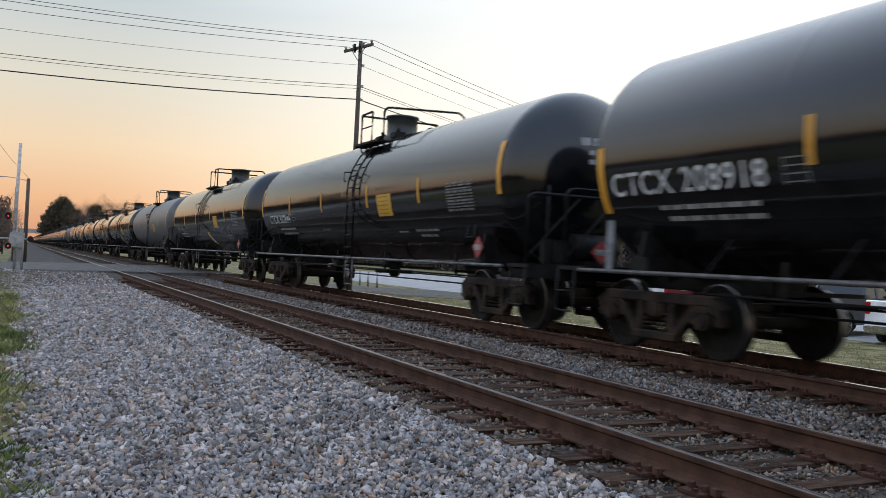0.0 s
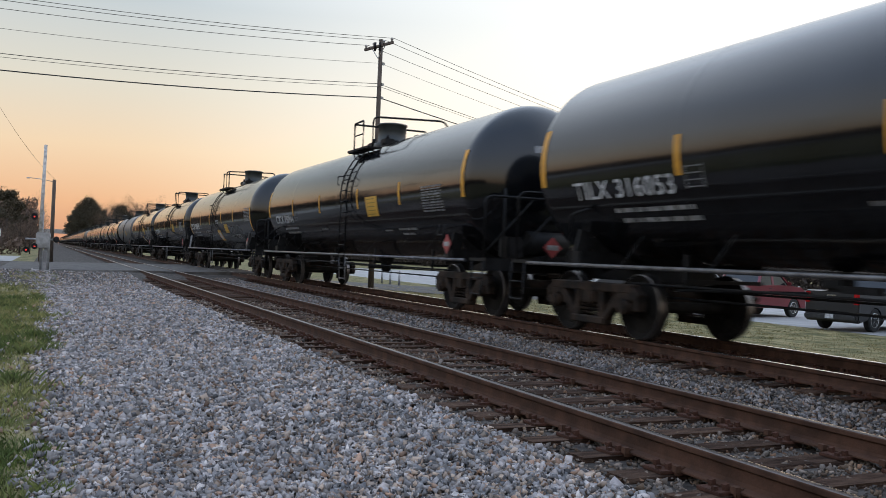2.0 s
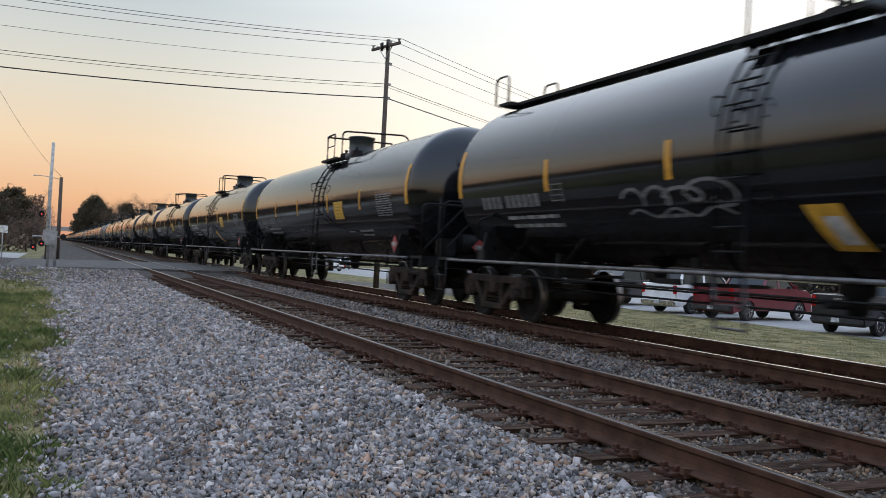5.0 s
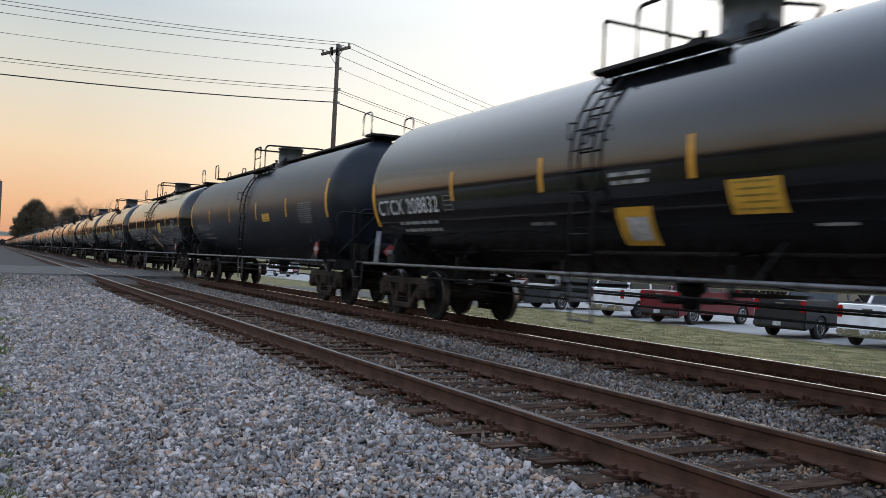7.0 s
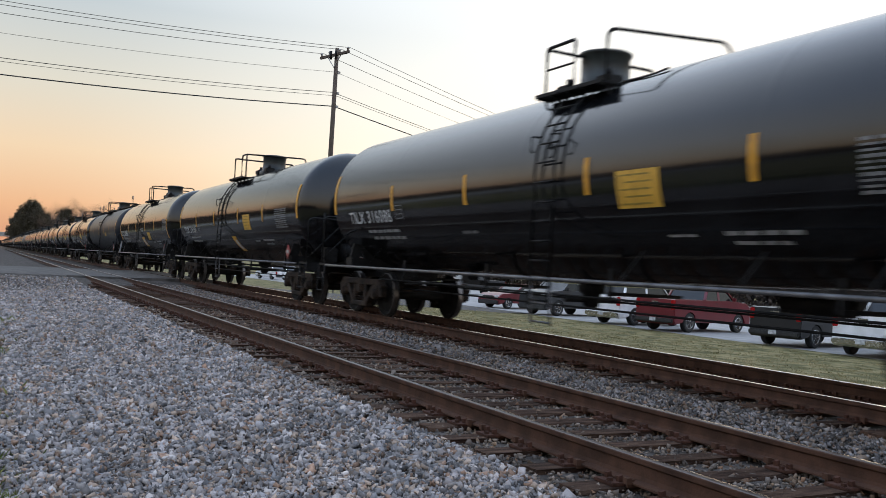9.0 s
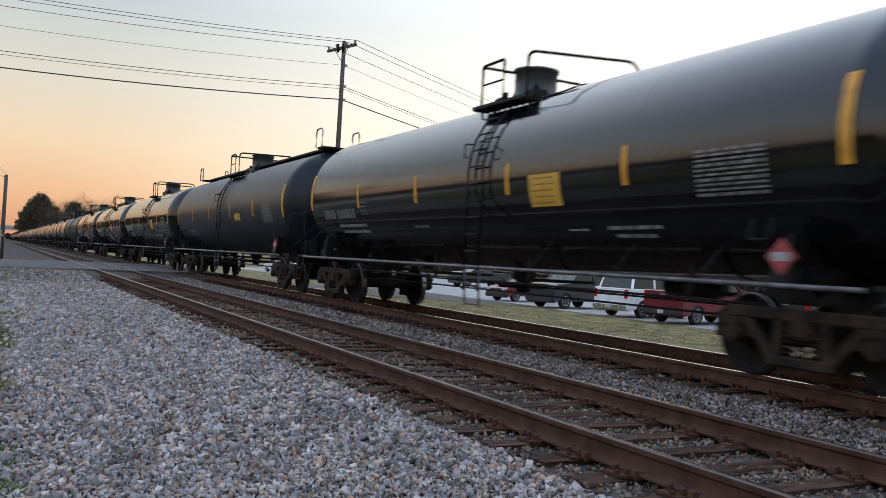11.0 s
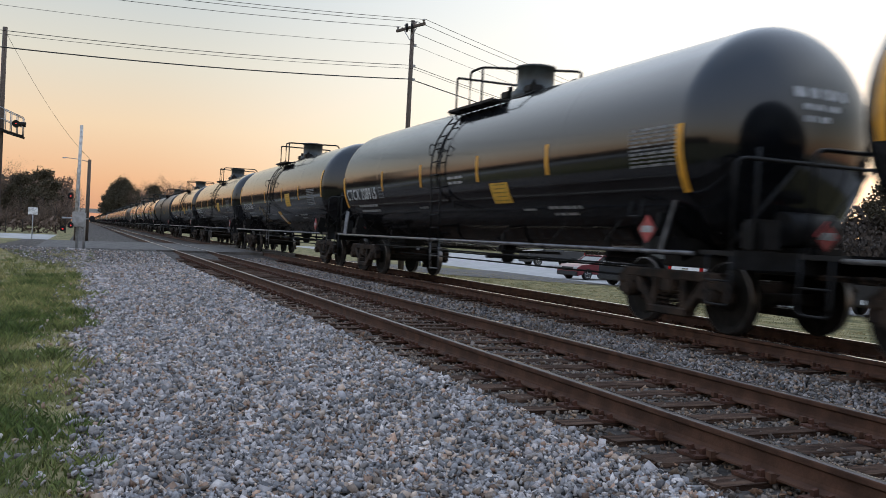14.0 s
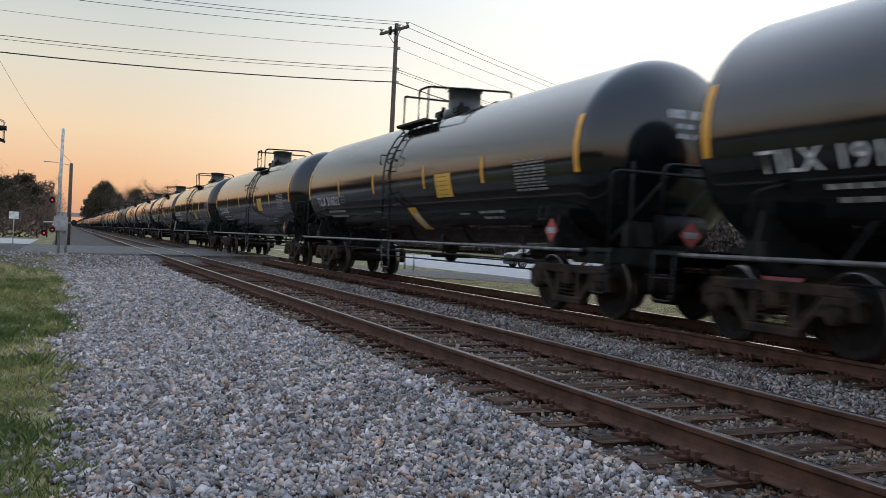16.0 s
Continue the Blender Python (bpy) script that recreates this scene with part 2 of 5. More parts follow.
def lathe(bm, prof, seg=32, axis="Y", mi=0):
    """Turns (distance along, radius) pairs round an axis."""
    rings = []
    for d, r in prof:
        ring = []
        for k in range(seg):
            a = 2 * math.pi * k / seg
            c, s = math.cos(a) * r, math.sin(a) * r
            ring.append(bm.verts.new({"X": (d, c, s), "Y": (c, d, s), "Z": (c, s, d)}[axis]))
        rings.append(ring)
    for u, v in zip(rings, rings[1:]):
        for k in range(seg):
            f = bm.faces.new((u[k], u[(k + 1) % seg], v[(k + 1) % seg], v[k]))
            f.smooth, f.material_index = True, mi
    for ring in (rings[0], rings[-1]):
        bm.faces.new(ring).material_index = mi
    return bm


def solid(bm, outline, thick, place=Matrix()):
    """A flat outline (x, z) given a thickness along y."""
    a = [bm.verts.new(place @ Vector((x, -thick / 2, z))) for x, z in outline]
    b = [bm.verts.new(place @ Vector((x, thick / 2, z))) for x, z in outline]
    bm.faces.new(a), bm.faces.new(b[::-1])
    for i in range(len(a)):
        j = (i + 1) % len(a)
        bm.faces.new((a[i], b[i], b[j], a[j]))
    return bm


def quads(name, verts, faces, material, parent=None):
    me = bpy.data.meshes.new(name)
    me.from_pydata([tuple(map(float, v)) for v in verts], [], faces)
    me.materials.append(material)
    me.update()
    ob = new(name, me)
    ob.parent = parent
    return ob


def B():
    return bmesh.new()

# ---- the place ----
XA, GAUGE, XC, ZC = 3.666, 1.505, 7.565, 0.051     # near rail of each track; the far track lies a little higher
MID_A, MID_C = XA + GAUGE / 2, XC + GAUGE / 2
ROAD0, ROAD1 = 40.0, 54.0                            # the road over the tracks
LOT_Z = -0.95


def profile(x):
    """Height of the ground across the line."""
    pts = [(-60, -0.6), (-8, -0.55), (-1.2, -0.48), (0.2, -0.43), (1.8, -0.33), (3.1, -0.235), (6.0, -0.235), (6.4, -0.20), (7.0, -0.185), (9.8, -0.185),
           (10.6, -0.36), (12.0, -0.46), (17.0, -0.72), (24.0, LOT_Z), (80, LOT_Z)]
    return float(np.interp(x, [p[0] for p in pts], [p[1] for p in pts]))


def land(x, y):
    """Height of the ground: the cross profile, raised to the road at the crossing."""
    k = float(np.interp(y, [34, 39.5, 54.5, 62], [0, 1, 1, 0])) * float(np.interp(x, [-30, -10, 10.2, 13.5], [0, 1, 1, 0]))
    return profile(x) * (1 - k) - 0.115 * k


def strip(name, xs, ys, material, lift=0.0, zf=None):
    zf = zf or land
    v = [(x, y, zf(x, y) + lift) for y in ys for x in xs]
    n = len(xs)
    f = [(j * n + i, j * n + i + 1, (j + 1) * n + i + 1, (j + 1) * n + i) for j in range(len(ys) - 1) for i in range(n - 1)]
    return tagged(quads(name, v, f, material), kind="structure")


ys_all = [-2500, -200, -60, -20, -5] + [i * 1.0 for i in range(0, 39)] + [39.5, 40, 46, 54, 54.5, 58, 62, 70, 80, 120, 200, 400, 900, 2500]
ground = tagged(strip("ground", [-2500, -300, -60, -20, -8, -4, -2, -1.2, -0.4, 0.2, 1, 1.8, 2.5, 3.1, 6.0, 6.4, 7.0, 9.8, 10.2, 10.6, 12, 14, 17, 20, 24.5, 80, 400, 2500], ys_all, M_GRASS), "flat ground with dry winter grass beside the railway", "ground")
def bank_edge(y):
    """Where the stone gives way to grass: ragged, and wider before the road."""
    return 0.05 + 0.13 * noise.noise(Vector((y * 0.9, 3.1, 0))) + 0.12 * noise.noise(Vector((y * 3.1, 7.7, 0))) - float(np.interp(y, [24, 30, 36, 39.5, 54, 62], [0, 0.3, 2.2, 3.5, 3.0, 1.0]))


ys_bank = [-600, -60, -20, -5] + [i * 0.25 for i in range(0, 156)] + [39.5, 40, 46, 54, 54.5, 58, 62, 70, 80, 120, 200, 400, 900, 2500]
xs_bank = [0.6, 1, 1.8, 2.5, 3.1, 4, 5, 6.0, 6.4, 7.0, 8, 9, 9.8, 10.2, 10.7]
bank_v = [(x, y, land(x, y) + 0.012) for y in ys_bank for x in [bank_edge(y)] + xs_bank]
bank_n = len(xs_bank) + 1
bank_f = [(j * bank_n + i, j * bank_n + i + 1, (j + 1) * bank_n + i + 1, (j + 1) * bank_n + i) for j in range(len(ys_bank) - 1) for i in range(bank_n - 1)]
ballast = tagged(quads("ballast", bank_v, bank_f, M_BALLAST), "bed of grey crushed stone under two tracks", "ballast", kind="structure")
lot = tagged(strip("pavement", [25.7, 32, 60, 110], [-60, 0, 30, 60, 120], M_LOT, 0.01), "pale paved car park beyond the tracks", "car park")


def rail_mesh(name, y0, y1, parent, x, z, head):
    """Rail section: foot, web and head; the running surface is polished."""
    half = [(0.07, -0.17), (0.07, -0.158), (0.018, -0.142), (0.011, -0.12), (0.011, -0.055), (0.034, -0.04), (0.036, -0.015), (0.0335, -0.006), (0.027, -0.0015), (0.013, 0.0), (0.002, 0.0)]
    sec = half + [(-a, b) for a, b in reversed(half)]
    ys = [y0, y1]
    bm = B()
    rows = [[bm.verts.new((a, y, b)) for a, b in sec] for y in ys]
    for i in range(len(sec)):
        j = (i + 1) % len(sec)
        f = bm.faces.new((rows[0][i], rows[1][i], rows[1][j], rows[0][j]))
        if sec[i][1] > -0.0065 and sec[j][1] > -0.0065:
            f.material_index = 2 if sec[i][0] + sec[j][0] > 0.014 else 1
    bm.faces.new(rows[0]), bm.faces.new(rows[1])
    ob = part(name, bm, [M_RAILSIDE, head, M_RAILTOP], parent)
    ob.location = (x, 0, z)
    return ob


def tie_mesh():
    bm = B()
    box(bm, (0, 0, -0.29), (2.44, 0.22, 0.19), bevel=0.012)
    rng = random.Random(5)
    for v in bm.verts:
        v.co.z += rng.uniform(-0.008, 0.008)
        v.co.y += rng.uniform(-0.008, 0.008)
    return part_mesh_("tie", bm, [M_TIE])


def plate_mesh():
    """Steel plate under the rail with its four spikes."""
    bm = B()
    box(bm, (0, 0, -0.182), (0.34, 0.19, 0.022), bevel=0.004)
    for x in (-0.088, 0.088):
        for y in (-0.055, 0.055):
            box(bm, (x, y, -0.158), (0.034, 0.03, 0.05), Matrix.Rotation(0.2 * (1 if x > 0 else -1), 4, "Y"))
    for x in (-0.145, 0.145):
        box(bm, (x, 0.03 if x > 0 else -0.04, -0.165), (0.028, 0.028, 0.03))
    return part_mesh_("tie_plate", bm, [M_PLATE])


def anchor_mesh():
    bm = B()
    box(bm, (0, 0, -0.168), (0.19, 0.03, 0.05), bevel=0.006)
    box(bm, (-0.09, 0, -0.150), (0.035, 0.045, 0.04))
    return part_mesh_("rail_anchor", bm, [M_RAILSIDE])


def part_mesh_(name, bm, mats):
    me = bpy.data.meshes.new(name)
    bmesh.ops.recalc_face_normals(bm, faces=bm.faces)
    bm.to_mesh(me)
    bm.free()
    for m in mats:
        me.materials.append(m)
    return me


def track(mid, z, label, phase, seed, head):
    t = tagged(new("railway_track"), label, "railway track", "tracks", "structure")
    t.location = (mid, 0, z)
    for s in (-1, 1):
        rail_mesh("rail", -420, 1500, t, s * GAUGE / 2, 0, head)
    rng = random.Random(seed)
    tie, plate, anchor = tie_mesh(), plate_mesh(), anchor_mesh()
    for i in range(-4, 72):
        y = phase + 0.502 * i + rng.uniform(-0.03, 0.03)
        if y > ROAD0 - 0.4:
            break
        o = new("tie", tie)
        o.parent = t
        turn = rng.uniform(-1.2, 1.2)
        o.matrix_basis = pose(rng.uniform(-0.07, 0.07), y, rng.uniform(-0.012, 0.004), 0, 0, turn + (180 if rng.random() < 0.5 else 0))
        for s in (-1, 1):
            o = new("tie_plate", plate)
            o.parent = t
            o.matrix_basis = pose(s * GAUGE / 2, y, 0, 0, 0, turn + (0 if s > 0 else 180))
            if y < 22:
                o = new("rail_anchor", anchor)
                o.parent = t
                o.matrix_basis = pose(s * GAUGE / 2, y + rng.choice((-0.135, 0.135)), 0)
    return t


track_near = track(MID_A, 0.0, "empty rusty railway track on oak ties in grey ballast", 0.39, 1, M_RAILDULL)
track_far = track(MID_C, ZC, "railway track with polished rails carrying the train", 0.16, 2, M_RAILTOP)

# ---- the train ----
CAR = 18.28            # coupled length
SPEED = 19.345         # metres a second, away along the line
FRONT0 = 9.41 - 7.79   # middle of the first numbered car at the start
SHELL, AXIS = {"r": 1.467}, 2.498       # radius of the tank that is being built, height of its axis
TRUCK = 6.95
# where each car sits off the even spacing, for the cars differ a little in length
SHIFT = {-1: 0.16, 0: 0.29, 1: 0.12, 2: 0.12, 3: 0.04, 4: 0.10, 5: 0.20, 6: 0.075, 7: -0.16, 8: -0.23, 9: -0.19, 10: -0.24, 11: -0.12, 12: 0.0,
         13: 0.06, 14: 0.13, 15: 0.12, 16: 0.17, 17: 0.19, 18: 0.19}
# kinds of tank: half length, height of the end tapes, places of the short tapes, ladder, platform ends, dome, rails (near loop, cross rail)
KINDS = {"a": dict(tan=7.70, tape=(2.15, 3.02), strips=(4.58, 1.64, -1.68, -4.50), lad=-0.80, plat=(0.06, -1.55), dome=-0.04, loop=(0.06, -0.65), cross=(-1.40, -1.85)),
         "b": dict(tan=7.70, tape=(2.15, 3.02), strips=(4.58, 1.64, -1.68, -4.50), lad=0.43, plat=(0.84, -1.00), dome=-0.37, loop=(-0.10, -0.66), cross=(-0.66, -1.15)),
         "c": dict(r=1.505, tan=7.62, tape=(1.76, 2.61), strips=(4.22, 1.51, -1.51, -4.22), lad=0.45, plat=(0.80, -1.45), dome=-0.86, loop=(0.10, -0.50), cross=(-0.50, -1.30)),
         "d": dict(tan=7.88, tape=(2.03, 2.95), strips=(4.68, 1.66, -1.66, -4.68), lad=-0.30, plat=(0.40, -1.40), dome=-0.10, loop=(0.40, -0.25), cross=(-0.80, -1.25))}


def side(y, z, out=0.006):
    """A point on the near skin of the tank at a height."""
    return Vector((-math.sqrt(max(0.0, (SHELL["r"] + out) ** 2 - (z - AXIS) ** 2)), y, z))


def patch(bm, y0, y1, z0, z1, n=5, out=0.006, skew=0.0, mi=0):
    """A painted or taped patch that follows the curve of the tank."""
    rows = [[bm.verts.new(side(y + skew * (z - z0), z, out)) for y in (y0, y1)] for z in [z0 + (z1 - z0) * i / n for i in range(n + 1)]]
    for a, b in zip(rows, rows[1:]):
        bm.faces.new((a[0], a[1], b[1], b[0])).material_index = mi
    return bm


def ribbon(bm, pts, w, out=0.007, mi=0):
    """A painted stroke on the skin of the tank through (y, z) points."""
    row = []
    for i, (y, z) in enumerate(pts):
        a, b = pts[max(0, i - 1)], pts[min(len(pts) - 1, i + 1)]
        d = Vector((b[0] - a[0], b[1] - a[1])).normalized()
        row.append((bm.verts.new(side(y - d.y * w / 2, z + d.x * w / 2, out)), bm.verts.new(side(y + d.y * w / 2, z - d.x * w / 2, out))))
    for u, v in zip(row, row[1:]):
        bm.faces.new((u[0], u[1], v[1], v[0])).material_index = mi
    return bm


def tank_mesh(full=True, tan=7.70, head=0.74):
    """Dished ends, weld rings, and a belly that falls a little towards the middle outlet."""
    prof = [(-tan - head, 0.02)]
    for i in range(1, 13):
        a = math.pi / 2 * i / 12
        prof.append((-tan - head * math.cos(a), SHELL["r"] * math.sin(a)))
    ends = list(prof)
    prof.append((-tan + 0.05, SHELL["r"]))
    for y in (-4.6, 0.0, 4.6) if full else ():
        prof += [(y - 0.06, SHELL["r"]), (y - 0.025, SHELL["r"]), (y - 0.010, SHELL["r"] + 0.002), (y + 0.010, SHELL["r"] + 0.002), (y + 0.025, SHELL["r"]), (y + 0.06, SHELL["r"])]
    prof.append((tan - 0.05, SHELL["r"]))
    prof += [(-d, r) for d, r in reversed(ends)]
    bm = lathe(B(), prof, 60 if full else 40)
    for v in bm.verts:
        if v.co.z < -1.22:
            v.co.z -= 0.10 * (-v.co.z - 1.22) / (SHELL["r"] - 1.22) * max(0.0, 1 - abs(v.co.y) / tan)
    bmesh.ops.translate(bm, vec=(0, 0, AXIS), verts=bm.verts)
    return bm


def bar(bm, a, b, w, t, mi=0):
    """A flat bar from a to b."""
    a, b = Vector(a), Vector(b)
    return box(bm, (a + b) / 2, (w, t, (b - a).length), (b - a).to_track_quat("Z", "Y").to_matrix().to_4x4(), mi=mi)


def wheel_mesh(seg=26):
    prof = [(0.10, 0.05), (0.10, 0.14), (0.03, 0.17), (0.01, 0.36), (0.05, 0.40), (0.07, 0.44), (0.065, 0.452), (-0.035, 0.458), (-0.055, 0.478), (-0.07, 0.47), (-0.07, 0.40), (-0.03, 0.36), (-0.02, 0.17), (-0.10, 0.14), (-0.10, 0.05)]
    bm = lathe(B(), prof, seg, "X")
    for f in bm.faces:
        c = f.calc_center_median()
        if 0.43 < math.hypot(c.y, c.z) < 0.47 and -0.04 < c.x < 0.07:
            f.material_index = 1
    return bm


def bogie(parent, full=True):
    """A freight bogie at the origin: side frames, bolster, springs and two wheelsets."""
    bg = new("bogie")
    bg.parent = parent
    for s in (-1, 1):
        bm = B()
        x = s * 0.99
        bar(bm, (x, -1.05, 0.70), (x, 1.05, 0.70), 0.16, 0.13)
        for e in (-1, 1):
            bar(bm, (x, e * 0.98, 0.68), (x, e * 1.16, 0.56), 0.16, 0.16)
            bar(bm, (x, e * 1.12, 0.62), (x, e * 1.12, 0.40), 0.14, 0.12)
            bar(bm, (x, e * 0.66, 0.60), (x, e * 0.66, 0.42), 0.14, 0.10)
            bar(bm, (x, e * 0.78, 0.66), (x, e * 0.34, 0.24), 0.15, 0.12)
            bar(bm, (x, e * 0.30, 0.66), (x, e * 0.30, 0.24), 0.15, 0.11)
        bar(bm, (x, -0.42, 0.22), (x, 0.42, 0.22), 0.19, 0.11)
        if full:
            bmesh.ops.bevel(bm, geom=bm.edges[:], offset=0.018, segments=1, affect="EDGES")
        part("side_frame", bm, M_BOGIE, bg)
        for y in (-0.16, 0.0, 0.16):
            bm = B()
            pipe(bm, [(x + s * 0.02 + 0.055 * math.cos(a * 0.9), y + 0.055 * math.sin(a * 0.9), 0.28 + 0.0085 * a) for a in range(0, 33, 2 if full else 4)], 0.016, 4)
            part("spring", bm, M_BOGIE, bg)
        for e in (-1, 1):
            bm = B()
            rod(bm, (x - s * 0.06, e * 0.889, 0.457), (x + s * 0.13, e * 0.889, 0.457), 0.105, 14)
            rod(bm, (x + s * 0.13, e * 0.889, 0.457), (x + s * 0.15, e * 0.889, 0.457), 0.075, 12)
            box(bm, (x, e * 0.889, 0.60), (0.17, 0.26, 0.10), bevel=0.015)
            part("axle_box", bm, M_BOGIE, bg)
    bm = B()
    box(bm, (0, 0, 0.56), (2.2, 0.30, 0.20), bevel=0.03)
    box(bm, (0, 0, 0.72), (0.6, 0.5, 0.14), bevel=0.03)
    for e in (-1, 1):
        box(bm, (0, e * 0.40, 0.40), (1.7, 0.09, 0.10))
    part("bolster", bm, M_BOGIE, bg)
    for e in (-1, 1):
        me_w = part("wheelset", rod(B(), (-1.05, 0, 0), (1.05, 0, 0), 0.08, 12), M_WHEEL, bg)
        me_w.location = (0, e * 0.889, 0.457)
        bm2 = B()
        for s in (-1, 1):
            t = bmesh.new()
            t.from_mesh(tmp_mesh(wheel_mesh(26 if full else 14)))
            bmesh.ops.transform(t, matrix=Matrix.Translation((s * 0.7525, 0, 0)) @ (Matrix() if s > 0 else Matrix.Rotation(math.pi, 4, "Z")), verts=t.verts)
            m = tmp_mesh(t)
            bm2.from_mesh(m)
        rod(bm2, (-1.05, 0, 0), (1.05, 0, 0), 0.08, 12)
        old = me_w.data
        me_w.data = part_mesh("wheelset", bm2, [M_WHEEL, M_TREAD], 30)
        bpy.data.meshes.remove(old)
    return bg


def tmp_mesh(bm):
    me = bpy.data.meshes.new("scratch")
    bm.to_mesh(me)
    bm.free()
    return me


def part_mesh(name, bm, mats, smooth=None):
    me = bpy.data.meshes.new(name)
    bmesh.ops.recalc_face_normals(bm, faces=bm.faces)
    bm.to_mesh(me)
    bm.free()
    for m in mats:
        me.materials.append(m)
    if smooth:
        me.set_sharp_from_angle(angle=radians(smooth))
    return me


def tank_car(style, full=True, kind="a"):
    car = new("tank_car")
    K = KINDS[kind]
    SHELL["r"] = K.get("r", 1.467)
    lad, tan = K["lad"], K["tan"]
    paint = {"plain": M_TANK, "walkway": M_TANK, "blue": M_BLUE, "grey": M_GREY}[style]
    part("tank", tank_mesh(full, tan), paint, car, smooth=40)
    top = AXIS + SHELL["r"]
    # tape markers along the near side
    for y in (tan, -tan):
        part("reflective_strip", patch(B(), y - 0.065, y + 0.065, *K["tape"], 10), M_YELLOW, car)
    for y in K["strips"]:
        part("reflective_strip", patch(B(), y - 0.05, y + 0.05, 2.13, 2.62), M_YELLOW, car)
    # underframe, end decks and couplers
    for e in (-1, 1):
        bm = B()
        box(bm, (0, e * 7.2, 0.96), (0.52, 2.9, 0.34), bevel=0.02)
        box(bm, (0, e * TRUCK, 1.08), (2.7, 0.36, 0.24), bevel=0.02)
        for s in (-1, 1):
            bar(bm, (s * 1.25, e * TRUCK, 1.05), (s * 1.14, e * TRUCK, 1.50), 0.05, 0.22)
            bar(bm, (s * 0.6, e * TRUCK, 1.0), (s * 0.85, e * TRUCK, 1.5), 0.05, 0.5)
        part("bolster_saddle", bm, M_IRON, car)
    for e in (-1, 1):
        bm = B()
        box(bm, (0, e * 8.32, 1.02), (2.84, 0.62, 0.06), bevel=0.01)
        box(bm, (0, e * 8.64, 0.95), (2.84, 0.05, 0.22))
        part("end_deck", bm, M_IRON, car)
        bm = B()
        box(bm, (0, e * 8.80, 0.88), (0.30, 0.62, 0.26), bevel=0.05)
        box(bm, (0.06, e * 9.06, 0.88), (0.24, 0.20, 0.30), bevel=0.05)
        part("coupler", bm, M_BOGIE, car)
        bm = B()
        pipe(bm, rounded([(-1.40, e * 8.55, 1.02), (-1.40, e * 8.55, 2.14), (1.40, e * 8.55, 2.14), (1.40, e * 8.55, 1.02)], 0.16), 0.024, 8)
        pipe(bm, [(-1.40, e * 8.55, 1.12), (-0.45, e * 8.55, 2.12)], 0.016)
        part("end_railing", bm, M_IRON, car)
        bm = B()
        pipe(bm, rounded([(-1.44, e * 8.2, 1.0), (-1.46, e * 8.2, 0.42), (-1.46, e * 8.62, 0.42), (-1.44, e * 8.62, 1.0)], 0.08), 0.016)
        pipe(bm, [(-1.46, e * 8.2, 0.7), (-1.46, e * 8.62, 0.7)], 0.014)
        part("sill_step", bm, M_IRON, car)
    for s in (-1, 1):
        bm = B()
        pipe(bm, [(s * 1.50, -8.0, 1.0), (s * 1.50, 8.0, 1.0)], 0.028, 8)
        part("side_rail", bm, M_RAILING, car)
        for y in (5.6, 3.9, -2.5, -4.4, -5.9) if full else ():
            bm = B()
            bar(bm, (s * 1.49, y, 1.0), (s * 1.22, y - 0.12, 1.42), 0.035, 0.012)
            part("rail_bracket", bm, M_IRON, car)
    # manway housing, platform, rails and ladder
    dy, rd = K["dome"], 0.375
    bm = lathe(B(), [(top - 0.14, rd + 0.10), (top + 0.05, rd + 0.10), (top + 0.06, rd), (top + 0.52, rd), (top + 0.53, rd + 0.03), (top + 0.57, rd + 0.03), (top + 0.59, rd - 0.05), (top + 0.61, 0.1)], 28, "Z")
    bmesh.ops.translate(bm, vec=(0, dy, 0), verts=bm.verts)
    for a in range(8):
        c, q = (rd + 0.06) * math.cos(a * 0.785), dy + (rd + 0.06) * math.sin(a * 0.785)
        rod(bm, (c, q, top + 0.02), (c, q, top + 0.10), 0.022, 6)
    part("manway_housing", bm, M_DOME, car)
    bm = B()
    rod(bm, (0.30, dy - 0.42, top + 0.10), (0.30, dy - 1.05, top + 0.10), 0.10, 14)
    rod(bm, (0.30, dy - 0.62, top - 0.04), (0.30, dy - 0.62, top + 0.10), 0.09, 10)
    rod(bm, (0.30, dy - 1.05, top + 0.10), (0.30, dy - 1.10, top + 0.10), 0.125, 14)
    part("relief_valve", bm, M_IRON, car)
    for q in (dy + 0.52, dy - 0.5):
        bm = B()
        box(bm, (-0.30, q, top + 0.03), (0.30, 0.34, 0.16), bevel=0.03)
        rod(bm, (-0.30, q, top + 0.10), (-0.30, q, top + 0.22), 0.05, 8)
        part("valve", bm, M_IRON, car)
    bm = B()
    pz = top - 0.265
    p0, p1 = K["plat"]
    box(bm, (-1.04, (p0 + p1) / 2, pz), (0.30, p0 - p1, 0.03))
    box(bm, (-1.195, (p0 + p1) / 2, pz + 0.01), (0.012, p0 - p1, 0.05))
    n = 5
    for k in range(n):
        y = p0 - 0.05 - (p0 - p1 - 0.1) * k / (n - 1)
        box(bm, (-1.04, y, pz - 0.025), (0.30, 0.04, 0.03))
        bar(bm, (-1.04, y, pz - 0.02), (-1.00, y, pz - 0.16), 0.03, 0.03)
    for q in (p0 - 0.1, p1 + 0.1):
        bar(bm, (-0.86, q, pz), (0.9, q, pz), 0.06, 0.08)
    part("platform", bm, M_IRON, car)
    z = pz + 0.02
    # rail over the end of the platform, loop on the near side, rail across behind the dome
    bm = B()
    pipe(bm, rounded([(-1.02, p0, z), (-1.02, p0, z + 0.74), (1.02, p0, z + 0.74), (1.02, p0, z - 0.1)], 0.05), 0.026, 8)
    part("platform_railing", bm, M_IRON, car)
    l0, l1 = K["loop"]
    c0, c1 = K["cross"]
    bm = B()
